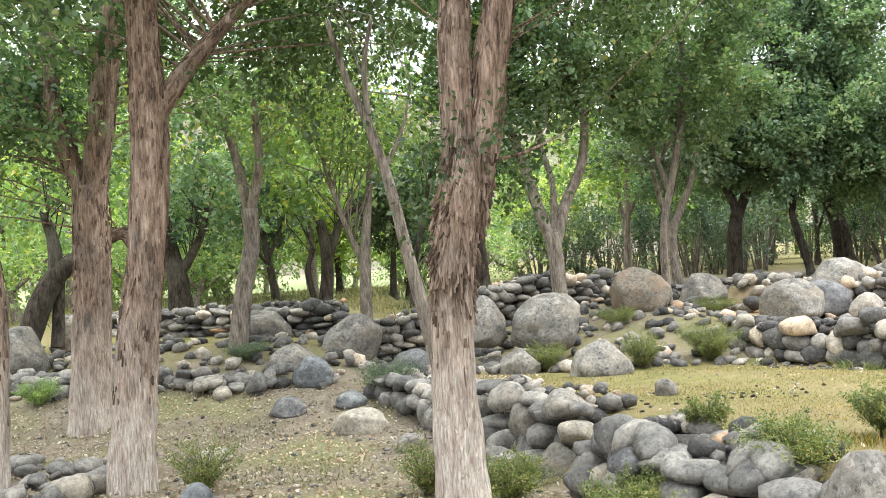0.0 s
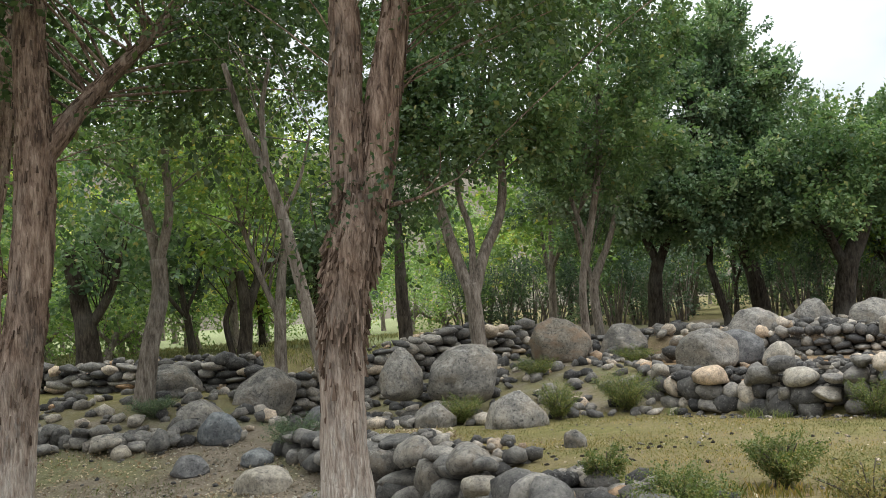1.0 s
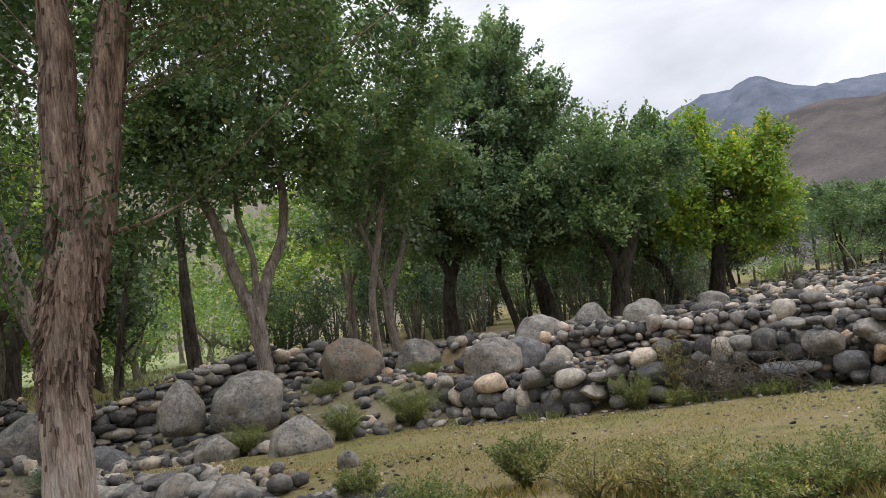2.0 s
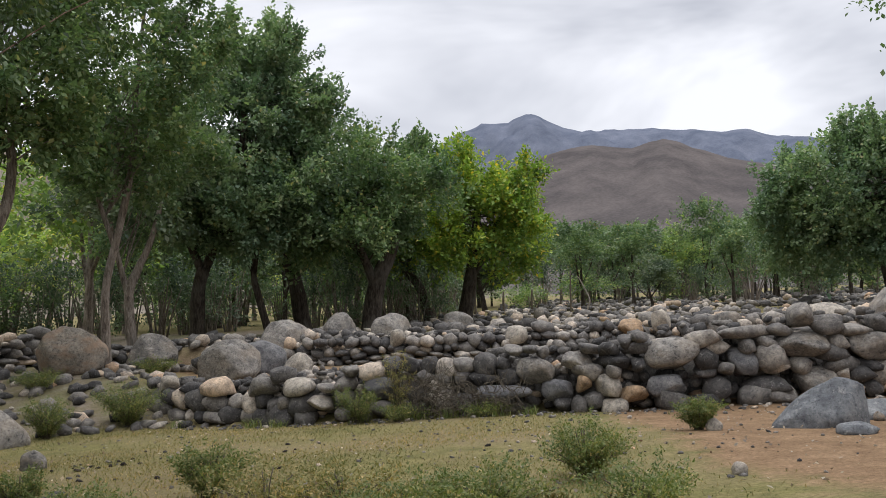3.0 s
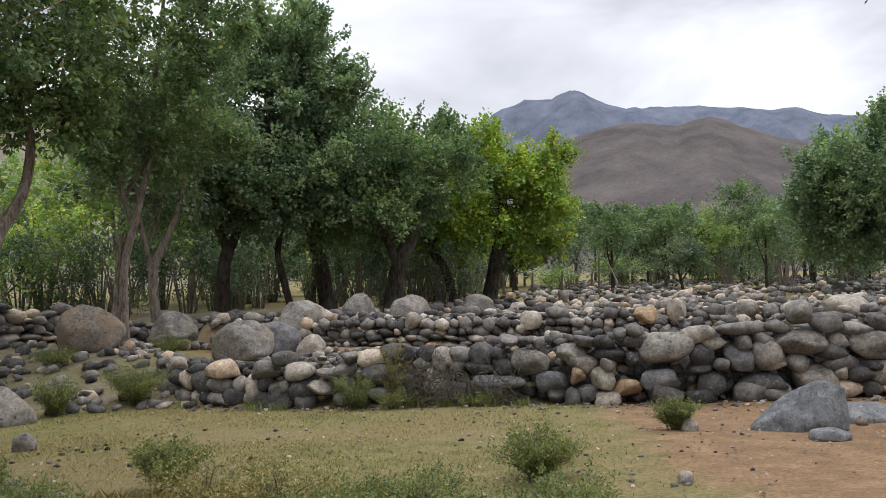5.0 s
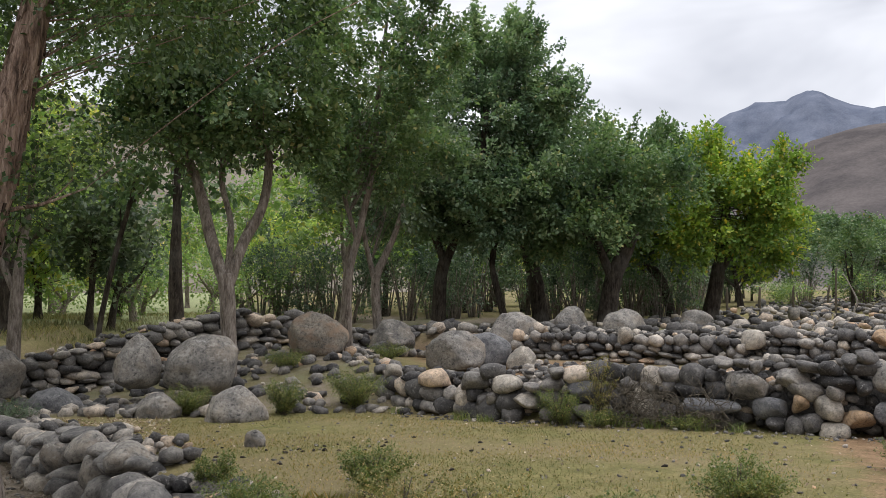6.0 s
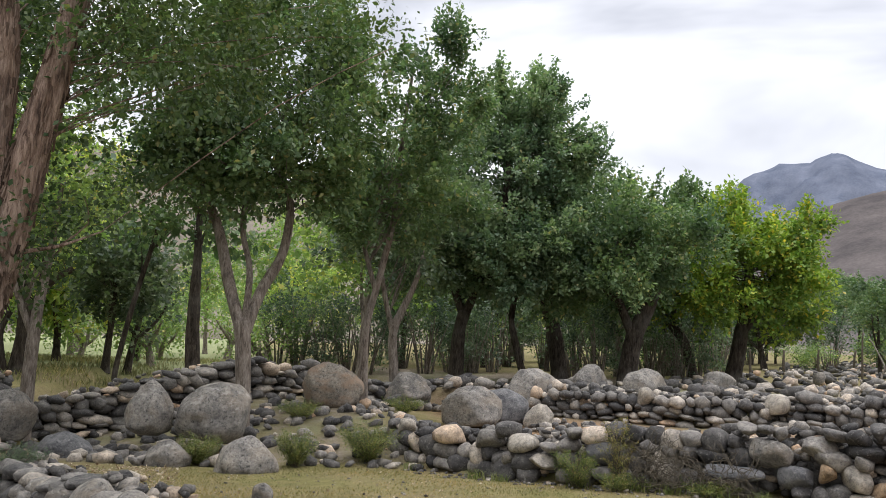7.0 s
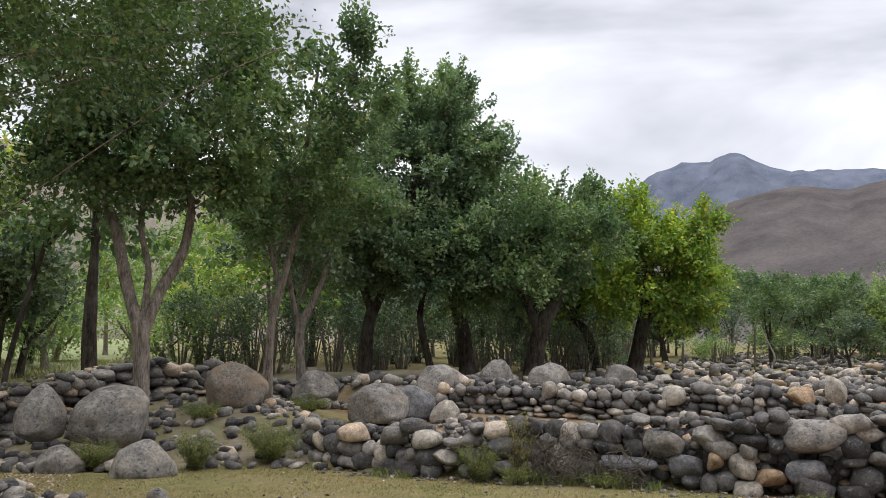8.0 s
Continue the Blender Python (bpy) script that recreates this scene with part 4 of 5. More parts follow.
# the trees that stand near the camera
forked_tree = tree("forked tree with flaking reddish bark and a pale foot", (-0.121, 6.15, -0.18), -1.2,
     [[(0.000, 0.000, 0.176), (-0.009, 0.829, 0.156), (0.000, 1.409, 0.149), (0.047, 1.903, 0.166), (0.149, 2.344, 0.182), (0.186, 2.607, 0.141)],
      [(0.093, 2.187, 0.131), (0.121, 2.765, 0.123), (0.130, 3.312, 0.120), (0.149, 3.974, 0.103), (0.093, 4.846, 0.070)],
      [(0.168, 2.187, 0.141), (0.316, 2.754, 0.126), (0.382, 3.206, 0.129), (0.485, 3.701, 0.108), (0.652, 4.657, 0.080)],
      [(0.233, 2.418, 0.022), (0.38, 2.52, 0.016), (0.62, 2.58, 0.011), (0.9, 2.7, 0.006)]],
     [(1.5, 0.3, 4.9, 1.3, 0.8, 60), (-0.9, 0.4, 5.1, 1.3, 0.8, 60), (0.3, 0.2, 5.8, 1.6, 0.9, 90), (0.2, -0.22, 2.5, 0.24, 0.16, 16), (0.9, 0.1, 2.7, 0.3, 0.25, 8), (0.55, -0.05, 2.58, 0.28, 0.14, 16), (1.2, 0.2, 4.2, 0.7, 0.5, 110), (1.9, 0.4, 4.6, 0.8, 0.5, 100), (0.9, 0.4, 3.3, 0.35, 0.4, 14), (1.0, 0.6, 5.1, 1.1, 0.6, 130), (-0.6, 0.7, 4.6, 0.8, 0.5, 60)],
     BARK_RED, LEAF_SHADED, 11, 0.028, 56, 30, 26, 0.16, sway=0, every=9, rise=0.0, reach=0.3, flakes=620, bare=1.2)
tagged(part_of("shaggy_bark", bark_flakes([(0.0, 0.0, 1.45, 0.15), (0.047, 0.0, 1.9, 0.168), (0.149, 0.0, 2.34, 0.184), (0.18, 0.0, 2.55, 0.15)], 420, 0.05, 5, 0.0), forked_tree, None, "shaggy dark bark shreds below the fork"), kind="stuff")
tree("tall tree with flaking reddish bark and a side limb", (-3.44, 8.21, -0.6), -22.8,
     [[(0.0, 0.0, 0.215), (0.08, 0.82, 0.204), (0.15, 1.65, 0.192), (0.27, 2.49, 0.186), (0.35, 3.34, 0.18), (0.36, 3.91, 0.18), (0.35, 4.6, 0.156), (0.35, 5.41, 0.138), (0.4, 6.4, 0.1)],
      [(0.34, 3.75, 0.11), (0.57, 4.11, 0.1), (0.81, 4.44, 0.085), (1.08, 4.76, 0.07), (1.53, 5.27, 0.055), (2.0, 5.9, 0.04)]],
     [(1.6, 0.2, 6.0, 1.5, 0.9, 110), (-0.6, 0.3, 6.6, 1.6, 1.0, 110), (2.6, 0.5, 5.3, 1.1, 0.6, 80), (1.0, 0.5, 5.3, 1.4, 0.55, 90)], BARK_RED, LEAF_SHADED, 12, 0.06, 52, 26, 26, 0.15, every=8, flakes=700, bare=0.9)
tree("tree with reddish bark dividing into two stems", (-5.31, 11.43, -0.67), -24.9,
     [[(0.0, 0.0, 0.28), (0.08, 1.16, 0.255), (0.13, 2.33, 0.246), (0.17, 3.11, 0.246), (0.17, 3.66, 0.22)],
      [(0.17, 3.4, 0.19), (0.34, 4.45, 0.178), (0.48, 5.49, 0.178), (0.72, 6.79, 0.15)],
      [(0.15, 3.4, 0.153), (-0.09, 4.13, 0.136), (-0.25, 4.68, 0.119), (-0.27, 5.62, 0.102), (-0.34, 6.47, 0.076)],
      [(0.2, 2.85, 0.085), (0.55, 2.98, 0.076), (0.69, 2.77, 0.059)]],
     [(-1.2, 0.2, 5.6, 1.3, 1.2, 190), (0.6, 0.4, 7.0, 1.7, 1.2, 140), (-0.6, 0.3, 4.5, 0.8, 0.6, 90), (1.7, 0.5, 5.9, 1.4, 0.9, 130), (-1.7, 0.4, 4.3, 0.8, 0.6, 80)], BARK_RED, LEAF_DARK, 13, 0.055, 44, 22, 20, 0.14, every=8, flakes=420, bare=1.6)
tree("slim young tree with reddish bark", (-4.55, 7.8, -0.43), -30.0,
     [[(0.0, 0.0, 0.133), (0.04, 1.05, 0.121), (0.07, 1.8, 0.109), (0.04, 2.55, 0.097), (0.06, 3.74, 0.091), (0.04, 5.4, 0.06)]],
     [(-0.2, 0.2, 5.4, 0.9, 0.8, 90), (-0.6, 0.2, 4.4, 0.6, 0.5, 50)], BARK_RED, LEAF_DARK, 14, 0.055, 36, 18, 16, 0.13, every=8, flakes=240, bare=0.8)

# the middle ground
tree("slender grey tree with two thin stems", (-4.29, 15.21, 0.13), -15.8,
     [[(0.0, 0.0, 0.181), (0.19, 1.18, 0.16), (0.39, 2.1, 0.149), (0.38, 2.72, 0.149)],
      [(0.38, 2.6, 0.106), (0.15, 3.88, 0.085), (-0.16, 5.03, 0.075), (-0.34, 5.75, 0.053)],
      [(0.38, 2.6, 0.096), (0.59, 3.55, 0.08), (0.58, 4.71, 0.064), (1.13, 5.49, 0.053), (1.65, 5.91, 0.043)]],
     [(0.2, 0.2, 5.8, 1.9, 1.2, 200), (-0.9, 0.6, 4.6, 1.2, 0.9, 80), (1.5, 0.5, 4.6, 1.1, 0.9, 70)], BARK_GREY, LEAF_MID, 15, 0.058, 42, 12, 6, 0.08)
tree("thin grey tree leaning beside a thick trunk", (-0.42, 7.9, -0.42), -3.1,
     [[(0.30, 0.0, 0.08), (0.15, 0.8, 0.072), (0.0, 1.56, 0.066), (-0.125, 2.15, 0.06), (-0.256, 2.8, 0.054), (-0.43, 3.4, 0.047), (-0.61, 3.83, 0.036), (-0.76, 4.4, 0.026)],
      [(-0.41, 3.3, 0.034), (-0.43, 3.93, 0.026), (-0.33, 4.4, 0.019)], [(-0.3, 2.95, 0.022), (-0.12, 3.3, 0.016), (0.0, 3.75, 0.01)]],
     [(-0.65, 0.05, 4.35, 0.55, 0.5, 44), (-0.2, 0.1, 4.6, 0.6, 0.45, 44), (-0.9, 0.2, 3.7, 0.35, 0.4, 14)], BARK_GREY, LEAF_SHADED, 16, 0.03, 34, 10, 8, 0.1, droop=0.9)
tree("small grey tree with two branches", (-2.0, 16.3, 0.45), -9.0,
     [[(0.0, 0.0, 0.125), (0.03, 1.24, 0.115), (0.07, 1.82, 0.095), (0.2, 2.8, 0.07), (0.3, 4.1, 0.045)], [(0.03, 1.2, 0.065), (-0.35, 2.18, 0.054), (-0.66, 3.3, 0.04)]],
     [(0.2, 0.2, 4.4, 1.1, 1.0, 130), (-0.8, 0.3, 3.8, 0.8, 0.8, 80), (0.8, 0.2, 3.2, 0.5, 0.5, 14)], BARK_GREY, LEAF_MID, 17, 0.054, 38, 10, 6, 0.08)
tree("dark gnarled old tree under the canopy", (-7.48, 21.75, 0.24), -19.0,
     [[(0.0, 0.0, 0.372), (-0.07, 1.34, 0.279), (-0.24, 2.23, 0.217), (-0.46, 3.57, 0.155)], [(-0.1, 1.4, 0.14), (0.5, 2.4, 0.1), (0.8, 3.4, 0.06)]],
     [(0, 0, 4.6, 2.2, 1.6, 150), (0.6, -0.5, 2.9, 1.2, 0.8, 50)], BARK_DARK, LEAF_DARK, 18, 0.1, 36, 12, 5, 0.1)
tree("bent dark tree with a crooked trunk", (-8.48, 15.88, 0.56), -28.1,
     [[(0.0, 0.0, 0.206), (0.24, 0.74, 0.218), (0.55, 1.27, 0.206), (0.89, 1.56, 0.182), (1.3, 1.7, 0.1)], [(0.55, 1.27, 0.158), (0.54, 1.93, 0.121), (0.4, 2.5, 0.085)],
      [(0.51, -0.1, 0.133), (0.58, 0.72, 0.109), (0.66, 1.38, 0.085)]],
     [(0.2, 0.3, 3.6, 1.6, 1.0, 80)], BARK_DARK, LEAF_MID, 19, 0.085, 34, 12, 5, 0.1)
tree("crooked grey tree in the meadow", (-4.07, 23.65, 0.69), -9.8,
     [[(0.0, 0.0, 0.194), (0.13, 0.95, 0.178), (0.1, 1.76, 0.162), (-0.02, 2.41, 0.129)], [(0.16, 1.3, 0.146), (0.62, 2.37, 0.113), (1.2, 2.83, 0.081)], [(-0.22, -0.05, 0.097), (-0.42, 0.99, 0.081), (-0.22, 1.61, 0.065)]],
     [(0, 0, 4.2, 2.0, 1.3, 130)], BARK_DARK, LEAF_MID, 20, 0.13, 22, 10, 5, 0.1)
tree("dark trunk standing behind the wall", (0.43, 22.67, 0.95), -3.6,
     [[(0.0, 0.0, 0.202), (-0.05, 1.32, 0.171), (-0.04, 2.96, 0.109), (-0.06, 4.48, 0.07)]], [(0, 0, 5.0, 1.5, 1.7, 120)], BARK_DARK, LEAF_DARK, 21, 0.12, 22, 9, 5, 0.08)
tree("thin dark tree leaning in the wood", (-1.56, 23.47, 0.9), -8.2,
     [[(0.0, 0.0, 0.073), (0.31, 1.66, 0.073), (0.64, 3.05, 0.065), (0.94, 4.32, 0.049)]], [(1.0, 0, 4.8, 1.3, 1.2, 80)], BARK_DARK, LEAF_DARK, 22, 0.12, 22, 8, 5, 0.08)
tree("grey tree forking low into three tall limbs", (1.79, 16.32, 0.7), -0.3,
     [[(0.0, 0.0, 0.145), (-0.06, 1.07, 0.151), (-0.12, 1.4, 0.14)],
      [(-0.10, 1.2, 0.115), (-0.38, 2.14, 0.117), (-0.65, 3.22, 0.095), (-1.08, 4.29, 0.073), (-1.39, 5.6, 0.05)],
      [(-0.06, 1.2, 0.078), (0.0, 2.38, 0.062), (-0.18, 3.25, 0.056), (-0.13, 4.37, 0.045), (-0.17, 6.4, 0.034)],
      [(-0.06, 1.1, 0.12), (0.23, 2.0, 0.112), (0.62, 2.79, 0.095), (0.72, 3.86, 0.078), (0.42, 4.64, 0.056), (0.66, 6.6, 0.039)]],
     [(0.2, 0.3, 5.5, 1.9, 1.6, 300), (1.0, 0.3, 7.1, 1.5, 1.3, 130), (-1.0, 0.2, 6.6, 1.3, 1.4, 140), (1.9, 0.2, 6.2, 0.9, 1.2, 60), (-0.8, 0.1, 4.4, 1.0, 0.7, 130), (-1.9, 0.2, 5.8, 1.0, 1.2, 80), (0.9, 0.3, 4.5, 0.9, 0.6, 90)], BARK_GREY, LEAF_DARK, 23, 0.066, 66, 14, 7, 0.07, rise=0.45, reach=0.34)
tree("slim pale tree with a narrow crown", (4.41, 18.75, 0.84), 7.6,
     [[(0.0, 0.0, 0.097), (0.01, 1.26, 0.084), (0.3, 2.56, 0.078), (0.58, 4.02, 0.071), (0.68, 5.62, 0.052), (0.9, 7.6, 0.03)], [(0.19, 2.1, 0.065), (-0.17, 3.33, 0.045), (-0.34, 4.24, 0.032)]],
     [(0.9, 0, 5.2, 1.1, 1.9, 190), (1.5, 0, 7.0, 0.75, 1.2, 60), (0.3, 0, 3.6, 0.9, 1.0, 60), (1.4, 0.2, 4.2, 0.8, 1.0, 60), (2.1, 0.1, 6.8, 0.45, 0.9, 40)], BARK_GREY, LEAF_DARK, 24, 0.064, 66, 9, 6, 0.07, rise=0.5, reach=0.34)
tree("pale twin-stemmed tree under the canopy", (6.04, 24.37, 0.82), 9.6,
     [[(0.0, 0.0, 0.143), (-0.06, 1.24, 0.135), (0.18, 1.91, 0.118), (0.55, 2.77, 0.084), (0.93, 4.14, 0.059)], [(-0.06, 1.2, 0.101), (-0.36, 2.4, 0.076), (-0.6, 3.92, 0.059)]],
     [(0.3, 0, 4.6, 1.6, 1.7, 150), (-0.9, 0, 3.4, 0.9, 0.8, 50)], BARK_GREY, LEAF_BLUE, 25, 0.09, 46, 9, 5, 0.08)
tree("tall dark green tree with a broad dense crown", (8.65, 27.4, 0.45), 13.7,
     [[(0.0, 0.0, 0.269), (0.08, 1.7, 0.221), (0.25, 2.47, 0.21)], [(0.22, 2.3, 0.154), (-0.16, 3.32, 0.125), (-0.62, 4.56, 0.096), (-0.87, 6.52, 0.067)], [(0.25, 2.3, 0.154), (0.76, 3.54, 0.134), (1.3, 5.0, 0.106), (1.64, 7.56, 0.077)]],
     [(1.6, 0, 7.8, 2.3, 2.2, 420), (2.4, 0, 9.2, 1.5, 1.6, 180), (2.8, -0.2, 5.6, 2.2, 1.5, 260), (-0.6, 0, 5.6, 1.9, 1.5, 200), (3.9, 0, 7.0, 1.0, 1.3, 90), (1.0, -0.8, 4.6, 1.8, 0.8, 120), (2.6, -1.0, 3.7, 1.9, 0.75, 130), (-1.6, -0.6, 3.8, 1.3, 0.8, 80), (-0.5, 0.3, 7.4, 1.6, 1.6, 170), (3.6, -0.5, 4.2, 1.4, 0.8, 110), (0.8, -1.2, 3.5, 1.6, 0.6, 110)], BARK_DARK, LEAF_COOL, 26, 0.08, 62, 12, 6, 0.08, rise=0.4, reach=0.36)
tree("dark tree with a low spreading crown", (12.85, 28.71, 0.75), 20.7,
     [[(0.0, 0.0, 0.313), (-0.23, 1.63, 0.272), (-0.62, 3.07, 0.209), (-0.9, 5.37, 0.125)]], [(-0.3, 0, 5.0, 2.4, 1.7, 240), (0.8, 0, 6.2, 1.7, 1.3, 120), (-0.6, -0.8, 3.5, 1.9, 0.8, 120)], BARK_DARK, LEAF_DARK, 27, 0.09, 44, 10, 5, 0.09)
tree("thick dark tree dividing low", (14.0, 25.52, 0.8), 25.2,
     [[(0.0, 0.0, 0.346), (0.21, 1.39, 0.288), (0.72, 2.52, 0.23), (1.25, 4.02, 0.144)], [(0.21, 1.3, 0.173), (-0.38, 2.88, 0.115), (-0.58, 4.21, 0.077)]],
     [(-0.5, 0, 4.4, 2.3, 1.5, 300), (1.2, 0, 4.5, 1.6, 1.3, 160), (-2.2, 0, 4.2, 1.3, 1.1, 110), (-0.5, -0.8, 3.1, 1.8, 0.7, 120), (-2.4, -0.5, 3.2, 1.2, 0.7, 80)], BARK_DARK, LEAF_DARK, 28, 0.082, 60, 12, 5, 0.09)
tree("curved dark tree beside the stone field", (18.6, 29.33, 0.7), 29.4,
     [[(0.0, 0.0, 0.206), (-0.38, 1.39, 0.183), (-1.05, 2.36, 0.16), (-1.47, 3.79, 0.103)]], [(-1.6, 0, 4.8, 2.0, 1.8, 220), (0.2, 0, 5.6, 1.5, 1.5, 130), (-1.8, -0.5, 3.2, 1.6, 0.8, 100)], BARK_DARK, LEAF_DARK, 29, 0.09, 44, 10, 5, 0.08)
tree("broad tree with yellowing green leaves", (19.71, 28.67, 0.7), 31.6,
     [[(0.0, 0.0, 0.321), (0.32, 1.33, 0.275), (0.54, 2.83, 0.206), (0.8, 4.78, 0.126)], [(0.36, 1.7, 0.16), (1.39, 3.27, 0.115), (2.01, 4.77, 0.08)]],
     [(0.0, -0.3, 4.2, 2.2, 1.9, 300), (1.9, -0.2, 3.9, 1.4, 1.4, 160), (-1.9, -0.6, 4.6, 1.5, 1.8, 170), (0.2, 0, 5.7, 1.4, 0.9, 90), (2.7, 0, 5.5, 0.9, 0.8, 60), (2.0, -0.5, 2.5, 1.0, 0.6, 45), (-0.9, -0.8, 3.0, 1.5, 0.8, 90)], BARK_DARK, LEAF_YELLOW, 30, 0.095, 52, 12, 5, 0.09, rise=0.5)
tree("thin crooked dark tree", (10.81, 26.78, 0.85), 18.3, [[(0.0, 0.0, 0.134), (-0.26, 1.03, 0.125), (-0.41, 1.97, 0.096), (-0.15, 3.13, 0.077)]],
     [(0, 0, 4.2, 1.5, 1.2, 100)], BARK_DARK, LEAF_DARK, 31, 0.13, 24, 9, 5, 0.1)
tree("round green tree at the edge of the stone field", (35.84, 20.21, 0.85), 59.6,
     [[(0.0, 0.0, 0.216), (-0.17, 1.21, 0.202), (-0.51, 2.92, 0.148), (-0.87, 5.39, 0.094)], [(-0.17, 1.1, 0.135), (0.46, 2.88, 0.108), (0.86, 5.26, 0.067)]],
     [(-1.2, 0, 4.7, 3.0, 2.5, 560), (-3.6, 0, 3.4, 1.8, 1.6, 240), (1.1, 0, 5.2, 2.2, 1.8, 300), (-0.6, 0, 6.0, 1.5, 1.0, 130), (1.8, 0, 3.0, 1.5, 1.2, 80), (-2.9, 0, 4.9, 1.6, 1.5, 190), (-2.0, 0, 2.4, 1.8, 0.9, 150)], BARK_DARK, LEAF_COOL, 32, 0.1, 54, 10, 5, 0.08)
tree("tree whose leafy sprays overhang the wall", (15.2, 5.4, 0.6), 70.0,
     [[(0.0, 0.0, 0.16), (0.1, 1.5, 0.14), (0.0, 3.2, 0.11), (-0.3, 5.0, 0.07)], [(0.0, 2.9, 0.07), (-0.9, 3.9, 0.05), (-1.7, 4.1, 0.03)], [(0.0, 3.4, 0.06), (-0.8, 5.0, 0.04), (-1.2, 5.6, 0.02)]],
     [(-1.5, 0.0, 3.9, 0.5, 0.35, 40), (-1.2, 0.2, 5.4, 0.6, 0.8, 90), (-0.9, 0.1, 4.5, 0.5, 0.5, 40), (0.3, 0.2, 5.2, 1.2, 1.2, 140)], BARK_DARK, LEAF_DARK, 33, 0.06, 38, 10, 5, 0.08, droop=0.6)


# ---- the wood behind: a few kinds, repeated ----
def wood_kind(label, leaf, bark, seed, tall, wide, leafy=64, size=0.115):
    rg = random.Random(seed)
    lean = rg.uniform(-0.5, 0.5)
    limbs = [[(0, 0, 0.16), (lean * 0.4, tall * 0.18, 0.13), (lean, tall * 0.4, 0.1), (lean * 1.2, tall * 0.62, 0.06)],
             [(lean * 0.5, tall * 0.22, 0.08), (lean + 0.7, tall * 0.4, 0.06), (lean + 1.1, tall * 0.6, 0.03)],
             [(lean * 0.5, tall * 0.28, 0.07), (lean - 0.8, tall * 0.45, 0.05), (lean - 1.2, tall * 0.6, 0.03)]]
    blobs = [(rg.uniform(-0.9, 0.9), rg.uniform(-0.8, 0.8), tall * rg.uniform(0.48, 0.86), wide * rg.uniform(0.5, 0.8), tall * rg.uniform(0.12, 0.2), leafy) for _ in range(6)]
    blobs.append((lean, 0, tall * 0.36, wide * 0.7, tall * 0.1, leafy // 3))
    return tree(label, (0, 0, 0), 0, limbs, blobs, bark, leaf, seed, size, 15, 8, 4, 0.1, every=24, reach=0.45, corners=3)


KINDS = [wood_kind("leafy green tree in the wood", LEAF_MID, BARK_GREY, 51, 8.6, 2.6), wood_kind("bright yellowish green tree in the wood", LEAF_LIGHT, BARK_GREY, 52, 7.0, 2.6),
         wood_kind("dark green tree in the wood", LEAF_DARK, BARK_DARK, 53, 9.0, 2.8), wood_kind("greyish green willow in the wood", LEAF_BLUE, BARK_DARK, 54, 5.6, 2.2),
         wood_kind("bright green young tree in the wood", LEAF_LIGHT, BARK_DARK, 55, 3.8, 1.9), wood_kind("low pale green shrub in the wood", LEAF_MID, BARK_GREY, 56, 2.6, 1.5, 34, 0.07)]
for k in KINDS:
    tagged(k, group="trees of the wood")
rnd = random.Random(77)
spots = []
for az_lo, az_hi, d_lo, d_hi, count in [(-36, 12, 31, 44, 20), (-38, 20, 44, 72, 28), (12, 34, 40, 62, 11), (33, 62, 56, 85, 26), (-38, 40, 70, 110, 10), (-36, -3, 27, 44, 26)]:
    tries = 0
    while count and tries < 900:
        tries += 1
        az, d = radians(rnd.uniform(az_lo, az_hi)), rnd.uniform(d_lo, d_hi)
        x, y = 1 + d * math.sin(az), d * math.cos(az)
        if all(math.hypot(x - a, y - b) > 2.3 for a, b in spots):
            spots.append((x, y))
            count -= 1
used = set()
for number, (x, y) in enumerate(spots):
    right = math.atan2(x, y) > radians(33)
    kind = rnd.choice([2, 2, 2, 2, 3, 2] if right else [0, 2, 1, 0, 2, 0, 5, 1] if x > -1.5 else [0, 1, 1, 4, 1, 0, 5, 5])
    if number >= len(spots) - 26:
        kind = rnd.choice([5, 5, 3, 5])
    s = rnd.uniform(0.75, 1.15) * (0.72 if right else 1.0)
    m = Matrix.Translation((x, y, ground_h(x, y) - 0.02)) @ Matrix.Rotation(rnd.uniform(0, 6.28), 4, "Z")
    if kind not in used:
        used.add(kind)
        ob = KINDS[kind]
        ob.matrix_world = m
    else:
        ob = copy_thing(KINDS[kind], m)
    ob.scale = (s, s, s * rnd.uniform(0.9, 1.1))

for k in range(30):
    az, d = radians(rnd.uniform(14, 60)), rnd.uniform(52, 72)
    x, y = 1 + d * math.sin(az), d * math.cos(az)
    ob = copy_thing(KINDS[rnd.choice([5, 5, 3])], Matrix.Translation((x, y, ground_h(x, y) - 0.02)) @ Matrix.Rotation(rnd.uniform(0, 6.28), 4, "Z"))
    s = rnd.uniform(0.55, 0.95)
    ob.scale = (s * 1.3, s * 1.3, s)

for k in range(33):
    az, d = (radians(rnd.uniform(3, 31)), rnd.uniform(36, 50)) if k < 9 else (radians(rnd.uniform(16, 62)), rnd.uniform(62, 84))
    x, y = 1 + d * math.sin(az), d * math.cos(az)
    ob = copy_thing(KINDS[2 if k % 4 else 0], Matrix.Translation((x, y, ground_h(x, y) - 0.02)) @ Matrix.Rotation(rnd.uniform(0, 6.28), 4, "Z"))
    s = rnd.uniform(0.62, 0.8)
    ob.scale = (s * 1.2, s * 1.2, s)

EDGE_TREES = [(41.2, 48.2, 2, 0.59), (44.5, 54.2, 2, 0.6), (47.6, 60.2, 0, 0.58), (50.8, 46.2, 2, 0.52), (53.5, 52.3, 2, 0.42), (45.8, 44.2, 3, 0.47), (56.5, 56.3, 2, 0.35), (59.0, 60.3, 0, 0.38)]
